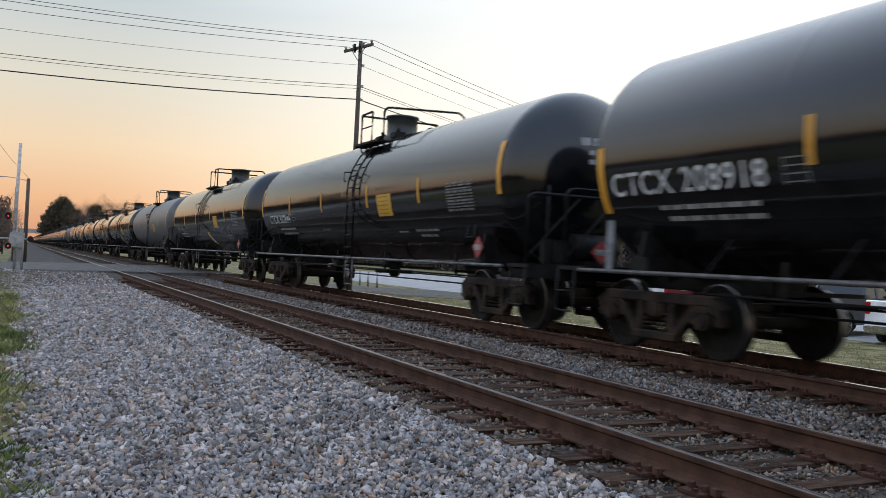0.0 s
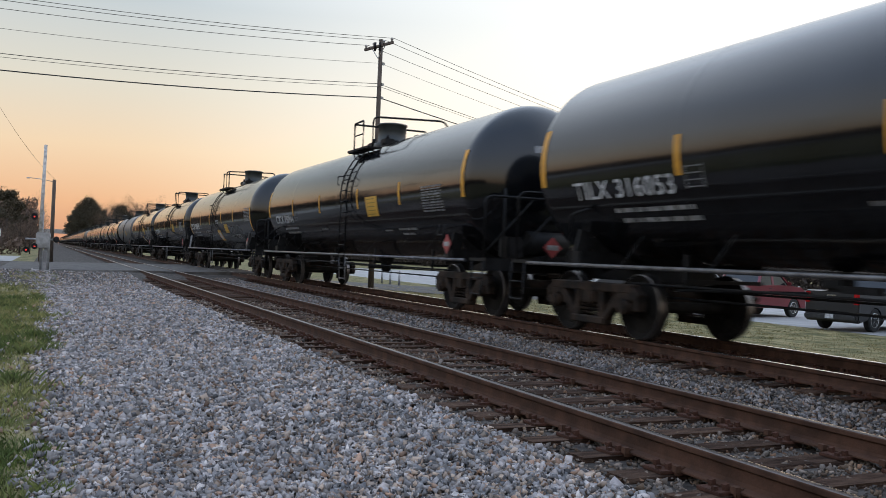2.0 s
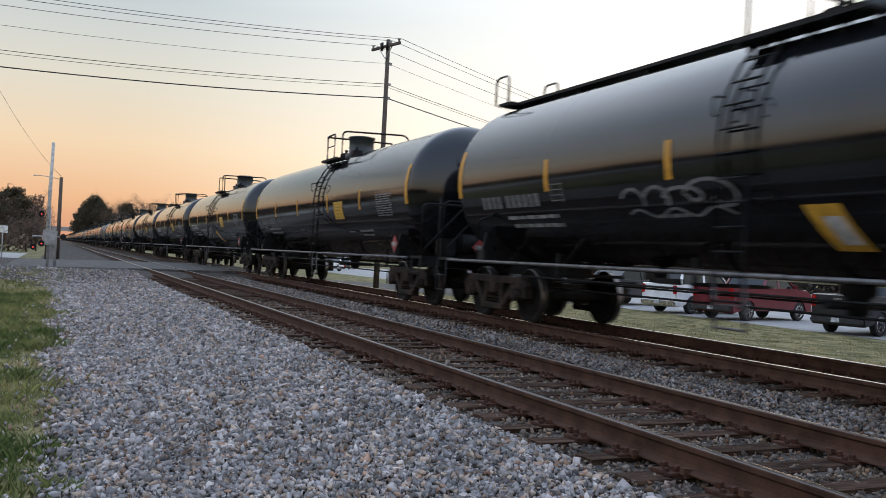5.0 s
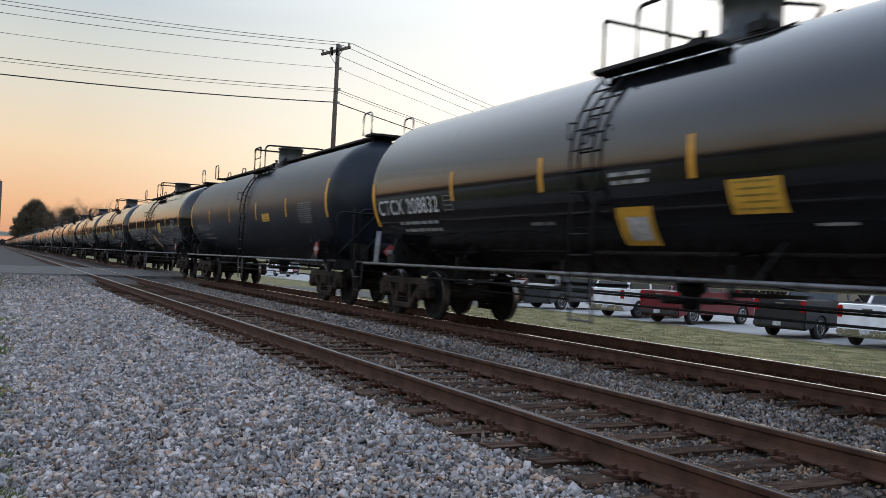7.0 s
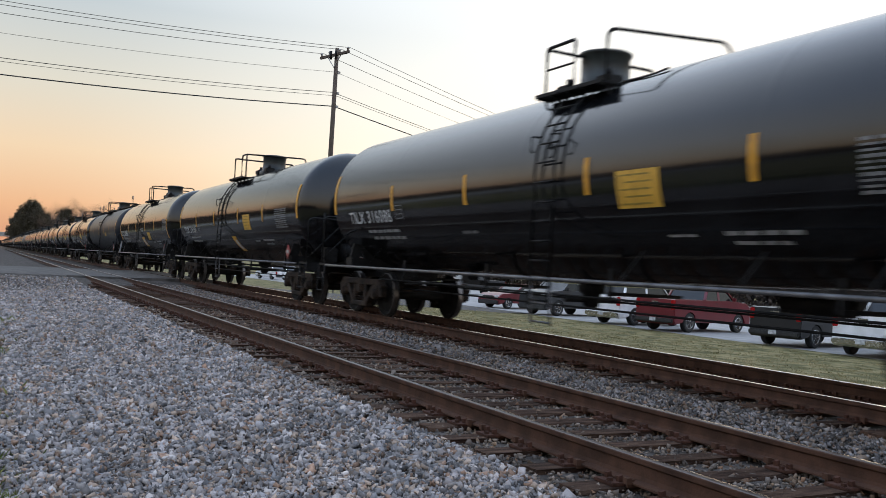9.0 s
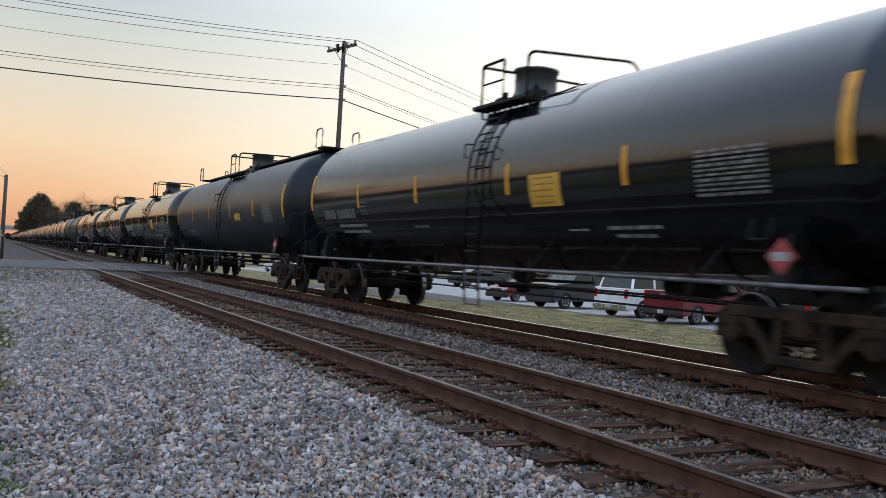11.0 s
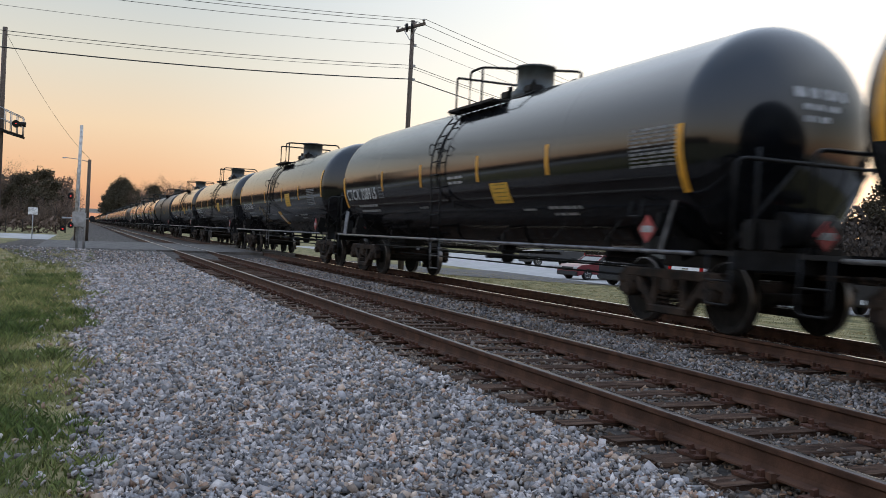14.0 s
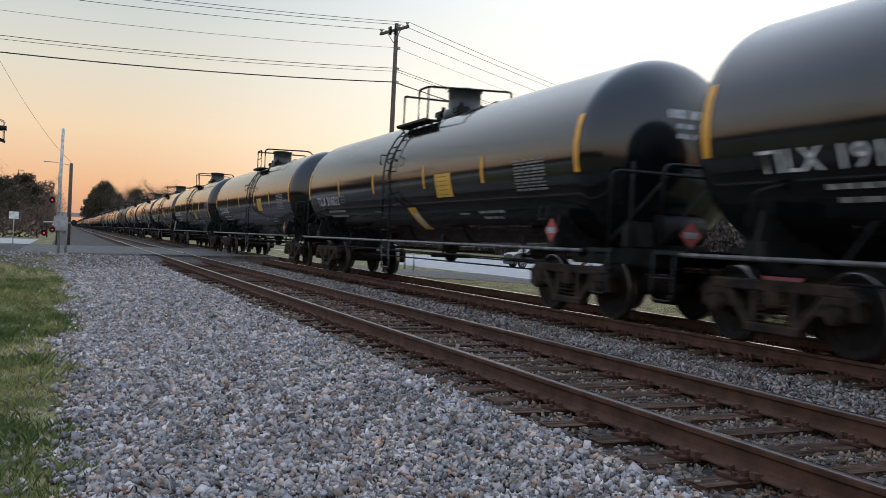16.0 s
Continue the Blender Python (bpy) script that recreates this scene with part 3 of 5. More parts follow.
    if c0 == l1:
        pipe(bm, rounded([(-1.02, l0, z), (-1.02, l0, z + 0.76), (-1.02, l1, z + 0.76), (0.80, c1, z + 0.76), (0.95, c1 + 0.3, z + 0.66), (0.95, c1 + 0.3, z - 0.1)], 0.12), 0.026, 8)
        pipe(bm, [(-1.02, l1, z), (-1.02, l1, z + 0.74)], 0.024, 8)
        pipe(bm, rounded([(1.0, c1 + 0.3, z + 0.6), (1.0, c1 - 0.35, z + 0.5), (1.0, c1 - 0.35, z - 0.3)], 0.1), 0.022, 8)
    else:
        pipe(bm, rounded([(-1.02, l0, z), (-1.02, l0, z + 0.75), (-1.02, l1, z + 0.76), (-1.02, l1, z)], 0.06), 0.026, 8)
        pipe(bm, [(-1.02, l0, z + 0.42), (-1.02, l1, z + 0.42)], 0.016)
    part("platform_railing", bm, M_IRON, car)
    if c0 != l1:
        bm = B()
        pipe(bm, rounded([(-1.02, c0, z), (-1.02, c0, z + 0.76), (0.70, c1, z + 0.76), (0.85, c1, z + 0.6), (0.85, c1, z)], 0.14), 0.026, 8)
        part("platform_railing", bm, M_IRON, car)
        part("platform_railing", pipe(B(), rounded([(0.5, c0 + 0.45, top - 0.05), (0.5, c0 + 0.45, top + 0.20), (0.5, c0 - 0.25, top + 0.20), (0.5, c0 - 0.25, top - 0.1)], 0.06), 0.02, 8), M_IRON, car)
    # narrow strip of the overflow pan down the near side
    part("drain_pipe", pipe(B(), rounded([(-0.75, p1 + 0.15, top - 0.20), (-0.80, p1 - 0.5, top - 0.22), (-0.70, p1 - 0.75, top - 0.15)], 0.2), 0.014, 6), M_IRON, car)
    bm = B()
    for y in (lad + 0.24, lad - 0.24):
        pts = [(-1.52, y, 0.62), (-1.52, y, 1.9)] + [tuple(side(y, zz, 0.07)) for zz in (2.2, 2.5, 2.8, 3.1, 3.4, 3.6)] + [(-1.24, y, pz)]
        pipe(bm, pts, 0.02, 6)
    for y in (lad + 0.24, lad - 0.24):
        pipe(bm, rounded([(side(0, 3.0, 0.05).x, y, 3.0), (-1.62, y, 3.0), (-1.62, y, 2.78), (-1.56, y, 2.78)], 0.03, 2), 0.014, 5)
    ladder = part("ladder", bm, M_IRON, car)
    for i in range(11):
        zz = 0.70 + i * 0.275
        x = -1.52 if zz < 2.0 else side(0, zz, 0.07).x
        part("rung", pipe(B(), [(x, lad - 0.24, zz), (x, lad + 0.24, zz)], 0.015, 6), M_IRON, ladder)
    if style in ("walkway", "blue"):
        bm = B()
        box(bm, (0, 0, top + 0.10), (0.62, 16.5, 0.05))
        for i in range(9):
            box(bm, (0, -7.6 + i * 1.9, top + 0.03), (0.5, 0.06, 0.16))
        for e in (-1, 1):
            box(bm, (0, e * 7.95, top + 0.10), (1.0, 0.5, 0.05))
        part("roof_walkway", bm, M_IRON, car)
        for e in (-1, 1):
            for x in (-0.54, 0.54):
                bm = B()
                pipe(bm, rounded([(x, e * 7.70, top + 0.1), (x, e * 7.70, top + 0.62), (x, e * 8.22, top + 0.62), (x, e * 8.22, top + 0.1)], 0.14), 0.022, 8)
                part("grab_hoop", bm, M_RAILING, car)
    for e in (-1, 1):
        b = bogie(car, full)
        b.location = (0, e * TRUCK, 0)
    if full:
        # under the tank: outlet, reservoir, rods
        bm = B()
        lathe(bm, [(0.58, 0.06), (0.63, 0.13), (0.80, 0.14), (0.84, 0.21), (1.1, 0.22)], 18, "Z")
        rod(bm, (-0.5, 0, 0.72), (0.5, 0, 0.72), 0.05, 8)
        part("bottom_outlet", bm, M_IRON, car)
        bm = B()
        rod(bm, (0.35, -3.4, 0.90), (0.35, -4.4, 0.90), 0.14, 14)
        rod(bm, (0.35, -4.4, 0.90), (0.35, -4.5, 0.90), 0.09, 12)
        part("air_reservoir", bm, M_IRON, car)
        bm = B()
        box(bm, (-0.5, 3.0, 0.94), (0.22, 0.34, 0.22), bevel=0.04)
        pipe(bm, [(-0.7, 3.2, 0.8), (-0.7, 5.4, 0.72)], 0.02)
        box(bm, (-0.6, 2.6, 0.86), (0.10, 0.5, 0.08))
        part("brake_valve", bm, M_IRON, car)
        for x, zz in ((-0.9, 0.78), (-0.35, 0.60), (0.4, 0.70)):
            part("brake_rod", pipe(B(), [(x, -6.2, zz), (x, 6.2, zz)], 0.018), M_IRON, car)
        for y in (-5.2, -1.6, 1.7, 5.0):
            bm = B()
            box(bm, (-0.3, y, 0.85), (1.3, 0.05, 0.05))
            box(bm, (-0.9, y, 0.98), (0.04, 0.06, 0.42))
            part("rod_hanger", bm, M_IRON, car)
        bm = B()
        for y in (lad + 0.24, lad - 0.24):
            pipe(bm, [(-1.5, y, 0.98), (-1.5, y - 0.05, 0.36)], 0.018)
        for zz in (0.40, 0.66):
            pipe(bm, [(-1.5, lad + 0.21, zz), (-1.5, lad - 0.27, zz)], 0.016)
        part("ladder_stirrup", bm, M_RAILING, car)
        q = 0.74 - tan
        bm = B()
        bar(bm, (-1.34, q, 1.0), (-1.36, q, 1.14), 0.06, 0.03)
        pipe(bm, rounded([(-1.36, q + 0.42, 1.68), (-1.40, q + 0.42, 1.46), (-1.40, q + 0.16, 1.46), (-1.36, q + 0.16, 1.68)], 0.03, 2), 0.016, 5)
        part("placard_holder", bm, M_IRON, car)
        bm = B()
        rod(bm, (-0.4, -8.25, 1.35), (0.4, -8.25, 1.35), 0.22, 14)
        box(bm, (-0.7, -8.25, 1.25), (0.35, 0.35, 0.4), bevel=0.04)
        pipe(bm, [(-0.95, -8.42, 1.05), (-0.95, -8.42, 2.3)], 0.025)
        part("hand_brake", bm, M_IRON, car)
    return car


def lettering(text, size, y, z, material, parent, width, name="reporting_mark"):
    """Letters wrapped on the near skin: they start at y and read towards the rear."""
    cu = bpy.data.curves.new("letters", "FONT")
    cu.body, cu.size, cu.space_character = text, size, 1.12
    cu.offset = size * 0.012
    ob = bpy.data.objects.new("letters", cu)
    me = bpy.data.meshes.new_from_object(ob)
    bpy.data.objects.remove(ob)
    bpy.data.curves.remove(cu)
    bm = B()
    bm.from_mesh(me)
    bpy.data.meshes.remove(me)
    wide = max(v.co.x for v in bm.verts)
    for v in bm.verts:
        v.co = side(y - v.co.x * width / wide, z + v.co.y, 0.008)
    return part(name, bm, material, parent)


def bars(rows, material, parent, name="stencil"):
    """Lines of small writing, as bars: (y, z, length, height)."""
    bm = B()
    for y, z, ln, h in rows:
        patch(bm, y - ln, y, z - h / 2, z + h / 2, 1, 0.007)
    return tagged(part(name, bm, material, parent), kind="stuff" if len(rows) > 2 else "")


def words(rng, y, z, ln, h):
    """One line broken into word-long bars."""
    out, end = [], y - ln
    while y > end + 0.05:
        w = min(rng.uniform(0.10, 0.34), y - end)
        out.append((y, z, w, h))
        y -= w + 0.05
    return out


def scribble(parent, y0, y1, z0, z1, seed, material, w=0.035):
    """A sprayed tag with no letters, in looping strokes."""
    rng = random.Random(seed)
    bm = B()
    n = max(2, int(abs(y1 - y0) / 0.42))
    zm, b, step = (z0 + z1) / 2, (z1 - z0) / 2, (y1 - y0) / n
    line = []
    for k in range(n):
        up, wide, lean = rng.uniform(0.35, 1.1) * b, rng.uniform(0.25, 1.15) * abs(step), rng.uniform(-0.25, 0.25)
        for i in range(18):
            a = 2 * math.pi * i / 18
            z = zm + up * math.sin(a) * (1.0 if math.sin(a) > 0 else rng.choice((0.98, 1.0)))
            line.append((y0 + step * (k + i / 18) + wide * 0.6 * math.cos(a) + lean * (z - zm), z))
    ribbon(bm, line, w)
    ribbon(bm, [(y0 + (y1 - y0) * i / 24, z0 - 0.01 + 0.05 * math.sin(i * 0.7)) for i in range(25)], w * 0.7)
    return part("graffiti", bm, material, parent, "sprayed pale scrawl")


HEAD_Z = 3.12


def on_head(bm, x0, x1, z0, z1, tan, n=4):
    """A painted bar that follows the dished rear end."""
    def at(x, z):
        q = math.sqrt(max(0.0, 1 - (math.hypot(x, z - AXIS) / SHELL["r"]) ** 2))
        return bm.verts.new((x, -tan - 0.74 * q - 0.006, z))
    cols = [(at(x0 + (x1 - x0) * i / n, z0), at(x0 + (x1 - x0) * i / n, z1)) for i in range(n + 1)]
    for a, b in zip(cols, cols[1:]):
        bm.faces.new((a[0], b[0], b[1], a[1]))


def markings(car, n, kind):
    rng = random.Random(100 + n)
    SHELL["r"] = KINDS[kind].get("r", 1.467)
    mark = MARKS.get(n, "")
    faded = STYLE.get(n) == "blue"
    ink = M_FAINT if faded else M_WHITE
    big = " 208" in mark
    y0, wide = (7.42, 2.62) if big else (6.9, 2.2 * len(mark or '0' * 11) / 11)
    if mark:
        lettering(mark, 0.40 if big else 0.34, y0, 1.97 if big else 1.93, ink, car, wide)
    else:
        for k in range(10):
            yy = 6.85 - 0.19 * k - (0.12 if k > 3 else 0)
            bars([(yy, 2.02, 0.12, 0.20)], M_FAINT, car, "reporting_mark")
    if 0 < len(mark) < 11:
        part("worn_digits", patch(B(), y0 - 2.2, y0 - wide - 0.06, 1.94, 2.15, 3, 0.007), M_FAINT, car)
    z = 1.80 if big else 1.76
    bars(words(rng, y0 - 0.85, z, 1.6, 0.055) + words(rng, y0 - 0.95, z - 0.13, 1.55, 0.055), M_FAINT if faded else M_STENCIL, car)
    y1 = y0 - wide - 0.55
    bm = B()
    for i in range(4):
        patch(bm, y1, y1 + 0.32, 1.98 + i * 0.08, 1.995 + i * 0.08, 1, 0.007)
    for y in (y1, y1 + 0.31):
        patch(bm, y, y + 0.015, 1.96, 2.25, 2, 0.007)
    part("stencil_frame", bm, M_FAINT, car)
    # test-date table near the rear end
    rows, done = [], 0
    for i in range(10):
        rows += words(rng, *((-6.54, 2.60) if big else (-5.74, 2.43)), 1.02, 0.024 if i % 3 else 0.034)
        rows = [(a, b - (i * 0.053 if k >= done else 0), c, d) for k, (a, b, c, d) in enumerate(rows)]
        done = len(rows)
    bars(rows, M_FAINT, car, "test_table")
    if not faded:
        bars(words(rng, 2.0, 1.70, 0.6, 0.045), M_FAINT, car)
        bars([(-3.0, 1.60, 0.45, 0.03)] + words(rng, -3.9, 1.62, 1.05, 0.045) + words(rng, -4.0, 1.52, 0.75, 0.04), M_STENCIL, car)
    if big:
        bars(words(rng, -0.05, 2.26, 0.75, 0.05) + words(rng, -0.08, 2.16, 0.7, 0.05), M_STENCIL, car)
    # yellow panel with lines of small writing
    py, pz, ph = (-2.00, 1.72, 0.36) if big else (-2.29, 1.93, 0.46)
    if faded:
        pan = part("warning_panel", patch(B(), py - 0.75, py, 2.05, 2.27, 3, 0.007), M_SIGN, car, "narrow yellow warning panel")
    else:
        pan = part("warning_panel", patch(B(), py - (0.72 if big else 0.79), py, pz, pz + ph, 5, 0.007), M_SIGN, car, "yellow warning panel")
    for i in range(3 if faded else 5):
        zz = (2.09 if faded else pz + 0.04) + i * (0.07 if faded else ph * 0.19)
        part("writing_line", patch(B(), py - 0.64, py - 0.06 - 0.1 * (i % 2), zz, zz + 0.022, 1, 0.010), M_DULL, pan)
    if n in SLANTED or n in (0, 7):
        ly, lz, lw, sk = (-0.60, 1.40, 0.68, -0.28) if big else (-0.95, 1.30, 0.46, 0.30)
        lab = part("slanted_label", patch(B(), ly, ly + lw, lz, lz + 0.46, 5, 0.007, sk), M_SIGN, car, "slanted yellow and white label")
        part("label_middle", patch(B(), ly + 0.08, ly + lw * 0.7, lz + 0.06, lz + 0.34, 3, 0.010, sk), M_WHITE, lab)
    # red placard in its holder near the rear end
    tan = KINDS[kind]["tan"]
    q = 0.19
    for m in (Matrix.Translation((-1.385, 0.74 - tan, 1.29)) @ Matrix.Rotation(-math.pi / 2, 4, "Z"), Matrix.Translation((END_X, -8.69, 1.28))):
        pl = part("placard", solid(B(), [(0, q), (q, 0), (0, -q), (-q, 0)], 0.012, m), M_RED, car, "red diamond placard")
        bm = box(B(), (0, -0.009, 0), (0.24, 0.004, 0.09))
        bmesh.ops.transform(bm, matrix=m, verts=bm.verts)
        part("placard_bar", bm, M_STENCIL, pl)
        bm = box(B(), (0, 0.014, -0.10), (0.20, 0.012, 0.34), bevel=0.004)
        bmesh.ops.transform(bm, matrix=m, verts=bm.verts)
        part("placard_back", bm, M_IRON, pl)
    if kind == "c":
        for e in (1, -1):
            part("corner_strut", bar(B(), (-1.50, e * 7.35, 1.0), (-1.40, e * 7.48, 1.66), 0.09, 0.03), M_RAILING, car, "pale worn steel strut")
    else:
        bm = B()
        pipe(bm, rounded([(-1.44, 6.9, 1.0), (-1.44, 6.9, 1.72), (-1.36, 6.55, 1.80)], 0.1), 0.022)
        part("grab_iron", bm, M_IRON, car)
    # marks on the rear head
    if n >= -3:
        zz = HEAD_Z
        for k, (x0, x1, hh) in enumerate(((-0.35, 0.55, 0.13), (-0.22, 0.50, 0.075), (-0.22, 0.30, 0.075))):
            bm, x = B(), x0
            while x < x1 - 0.05:
                w = min(rng.uniform(0.14, 0.34), x1 - x)
                on_head(bm, x, x + w, zz - hh, zz, tan)
                x += w + 0.05
            part("end_stencil", bm, M_FAINT if faded else M_STENCIL, car)
            zz -= hh + 0.075
    if n in GRAFFITI:
        for g in GRAFFITI[n]:
            scribble(car, *g)


END_X = -0.1
SLANTED = (-2, 3, 5, 8, 13, 16, 17, -4, -7, -9, -12)
MARKS = {-1: "CTCX 302844", 0: "CTCX 208918", 1: "CTCX 730914", 2: "TILX 316053", 3: "CTCX 302642", 7: "CTCX 208832", 8: "TILX 316164",
         9: "TILX 316088", 10: "TILX 351982", 12: "CTCX 302565", 13: "CTCX 302583", 14: "CTCX 208915", 15: "TILX 316168", 16: "TILX 316022", 17: "TILX 191"}
STYLE = {5: "walkway", 4: "plain", 6: "blue", 10: "blue", -3: "grey", -9: "grey"}
GRAFFITI = {0: [(2.8, 1.6, 1.62, 1.95, 1, M_FAINT, 0.03), (-2.65, -5.3, 1.55, 2.0, 2, M_FAINT, 0.04)],
            -2: [(-3.6, -5.2, 1.55, 1.95, 9, M_FAINT, 0.04)], 3: [(3.7, 0.3, 1.55, 1.95, 3, M_STENCIL, 0.045)],
            5: [(2.6, 0.6, 1.75, 2.15, 4, M_FAINT, 0.045)], 13: [(3.2, 2.2, 1.45, 2.0, 5, mat("dull_gold_spray", (0.16, 0.12, 0.06), 0.6), 0.06)]}


def build_train():
    protos, out = {}, {}
    for n in range(-44, 19):
        kind = "d" if STYLE.get(n) == "blue" else "c" if " 208" in MARKS.get(n, "") else "b" if n in SLANTED else "a"
        key = (STYLE.get(n, "plain"), n >= -12, kind)
        if key not in protos:
            protos[key] = tank_car(*key)
        c = out[n] = copy_thing(protos[key], pose(MID_C, FRONT0 - CAR * n + SHIFT.get(n, 0.1), ZC))
        if n >= -12:
            markings(c, n, kind)
        look_ = {"plain": "glossy black railway tank car with amber tape strips", "walkway": "black railway tank car with a long roof walkway",
                 "blue": "dull dark blue tank car with a roof walkway", "grey": "plain grey railway tank car with black ironwork"}[key[0]]
        tagged(c, look_ + (" and sprayed tags" if n in GRAFFITI else ""), "tank car", "tank cars of the train")
    for p in protos.values():
        for o in (*p.children_recursive, p):
            bpy.data.objects.remove(o)
    return out


TRAIN = build_train()

# ---- the level crossing ----
road = tagged(strip("road", [-60, -20, -8, 0, 2.9], [ROAD0, ROAD0 + 4, ROAD1 - 4, ROAD1], M_ASPHALT, 0, lambda x, y: np.interp(x, [-60, -12, 0, 2.9], [-0.5, -0.20, -0.085, -0.03])), "worn grey asphalt road over the railway", "road")
for x0, x1, z0, z1 in ((2.9, XA - 0.05, -0.03, -0.012), (XA + 0.09, XA + GAUGE - 0.09, -0.012, -0.012), (XA + GAUGE + 0.05, XC - 0.05, -0.012, ZC - 0.012), (XC + 0.09, XC + GAUGE - 0.09, ZC - 0.012, ZC - 0.012), (XC + GAUGE + 0.05, 10.3, ZC - 0.012, -0.09)):
    bm = B()
    v = [bm.verts.new(p) for p in ((x0, ROAD0 - 0.3, z0), (x1, ROAD0 - 0.3, z1), (x1, ROAD1, z1), (x0, ROAD1, z0))]
    w = [bm.verts.new((p.co.x, p.co.y, p.co.z - 0.25)) for p in v]
    bm.faces.new(v)
    for i in range(4):
        bm.faces.new((v[i], w[i], w[(i + 1) % 4], v[(i + 1) % 4]))
    tagged(part("road_panel", bm, M_ASPHALT), "dark asphalt crossing panel between the rails", "crossing panel", kind="structure")
road_beyond = tagged(strip("road_beyond", [10.3, 11, 12, 13.5, 17, 24, 26], [ROAD0 - 0.3, 46, ROAD1], M_ASPHALT, 0.025), "worn asphalt road running down to the car park", "road")
lot_far = tagged(strip("pavement_far", [-60, -30, -10, -2.5], [60, 70, 95], M_LOT, 0.02), "pale paved yard beyond the road", "yard")


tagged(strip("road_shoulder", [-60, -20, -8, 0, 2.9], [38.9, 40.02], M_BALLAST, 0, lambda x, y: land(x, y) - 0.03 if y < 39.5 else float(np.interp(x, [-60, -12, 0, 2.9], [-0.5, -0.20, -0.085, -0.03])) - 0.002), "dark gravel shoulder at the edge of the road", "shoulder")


def crossing_signal(x, y, z0):
    sig = new("crossing_signal")
    part("foundation", box(B(), (0, 0, 0.05), (0.7, 0.7, 0.3), bevel=0.02), M_CONCRETE, sig)
    part("mast", rod(B(), (0, 0, 0.15), (0, 0, 2.6), 0.06, 14), M_GALV, sig)
    part("support_post", rod(B(), (0.27, 0.05, 0.15), (0.27, 0.05, 1.7), 0.055, 12), M_GALV, sig)
    part("gate_arm", rod(B(), (-0.06, -0.10, 1.1), (0.0, -0.10, 5.3), 0.075, 10, 0.06), mat("faded_white_gate_paint", (0.36, 0.35, 0.335), 0.6), sig, "faded white raised gate arm")
    bm = box(B(), (0.05, -0.05, 1.42), (0.52, 0.34, 0.62), bevel=0.03)
    part("gate_box", bm, M_GALV, sig)
    bm = box(B(), (0.05, -0.235, 1.42), (0.36, 0.02, 0.44), bevel=0.008)
    part("box_door", bm, M_GALV, sig)
    part("crossarm", rod(B(), (-0.60, 0, 1.45), (0.45, 0, 1.45), 0.035, 8), M_GALV, sig)
    for k, (lx, lz) in enumerate(((-0.55, 1.0), (-0.25, 1.15), (-0.3, 2.35), (0.55, 1.45))):
        bm = rod(B(), (lx, -0.10, lz), (lx, 0.08, lz), 0.12, 18)
        rod(bm, (lx, -0.28, lz + 0.03), (lx, -0.10, lz), 0.11, 14)
        hd = part("lamp_head", bm, M_IRON, sig)
        if k < 3:
            part("lens", rod(B(), (lx, -0.30, lz), (lx, -0.285, lz), 0.03, 16), M_SIGNAL, hd, "lit red lens")
    for a in (1, -1):
        part("support_bracket", bar(B(), (0, 0, 1.2), (0.27, 0.05, 1.2 + 0.3 * a), 0.06, 0.03), M_GALV, sig)
    sig.location = (x, y, z0)
    return tagged(sig, "galvanised crossing signal with raised gate arm and red lamps", "crossing signal")


crossing_signal(-0.28, 39.3, -0.30)


def cantilever(x, y, z0):
    c = new("signal_gantry")
    part("column", rod(B(), (0, 0, 0), (0, 0, 9.8), 0.13, 14, 0.10), M_WOOD, c)
    bm = B()
    for yy in (-0.35, 0.35):
        bar(bm, (-0.2, yy, 5.3), (0.95, yy, 5.0), 0.08, 0.10)
    box(bm, (0.38, 0, 5.14), (1.15, 0.72, 0.04), Matrix.Rotation(0.255, 4, "Y"))
    part("walkway", bm, M_IRON, c)
    for yy in (-0.36, 0.36):
        part("handrail", pipe(B(), [(-0.2, yy, 6.3), (0.92, yy, 5.85)], 0.022), M_GALV, c)
        part("handrail", pipe(B(), [(-0.2, yy, 5.8), (0.92, yy, 5.45)], 0.018), M_GALV, c)
        for k in range(5):
            xx = -0.1 + k * 0.25
            part("railing_post", pipe(B(), [(xx, yy, 5.28 - 0.26 * (xx + 0.2)), (xx, yy, 6.3 - 0.4 * (xx + 0.2))], 0.018), M_GALV, c)
    for xx, zz in ((0.62, 5.55), (-0.25, 5.75)):
        bm = rod(B(), (xx, -0.4, zz), (xx, -0.18, zz), 0.16, 16)
        hd = part("lamp_head", bm, M_IRON, c)
        part("lens", rod(B(), (xx, -0.42, zz), (xx, -0.405, zz), 0.03, 14), M_SIGNAL, hd, "lit red lens")
    part("side_hood", rod(B(), (0.72, -0.3, 5.55), (1.02, -0.32, 5.55), 0.11, 12), M_IRON, c)
    c.location = (x, y, z0)
    return tagged(c, "signal gantry with railed walkway and lit red lamps", "signal gantry")


cantilever(-3.62, 43.5, -0.35)


def roadside_pole(x, y, h, arm, label):
    p = new("light_pole" if arm else "wooden_post")
    part("post", rod(B(), (0, 0, 0), (0, 0, h), 0.13, 12, 0.10), M_WOOD, p)
    if arm:
        part("arm", pipe(B(), rounded([(0, 0, h - 0.15), (-0.7, 0, h - 0.02), (-1.45, 0, h + 0.02)], 0.3), 0.022), M_GALV, p)
        part("lamp", rod(B(), (-1.40, 0, h + 0.0), (-1.58, 0, h + 0.0), 0.04, 10), M_GALV, p)
    p.location = (x, y, land(x, y) - 0.05)
    return tagged(p, label, "post")


roadside_pole(0.12, 60.0, 5.35, True, "weathered wooden pole with a street light arm")
roadside_pole(-0.55, 66.0, 5.2, False, "thin weathered wooden post beside the road")


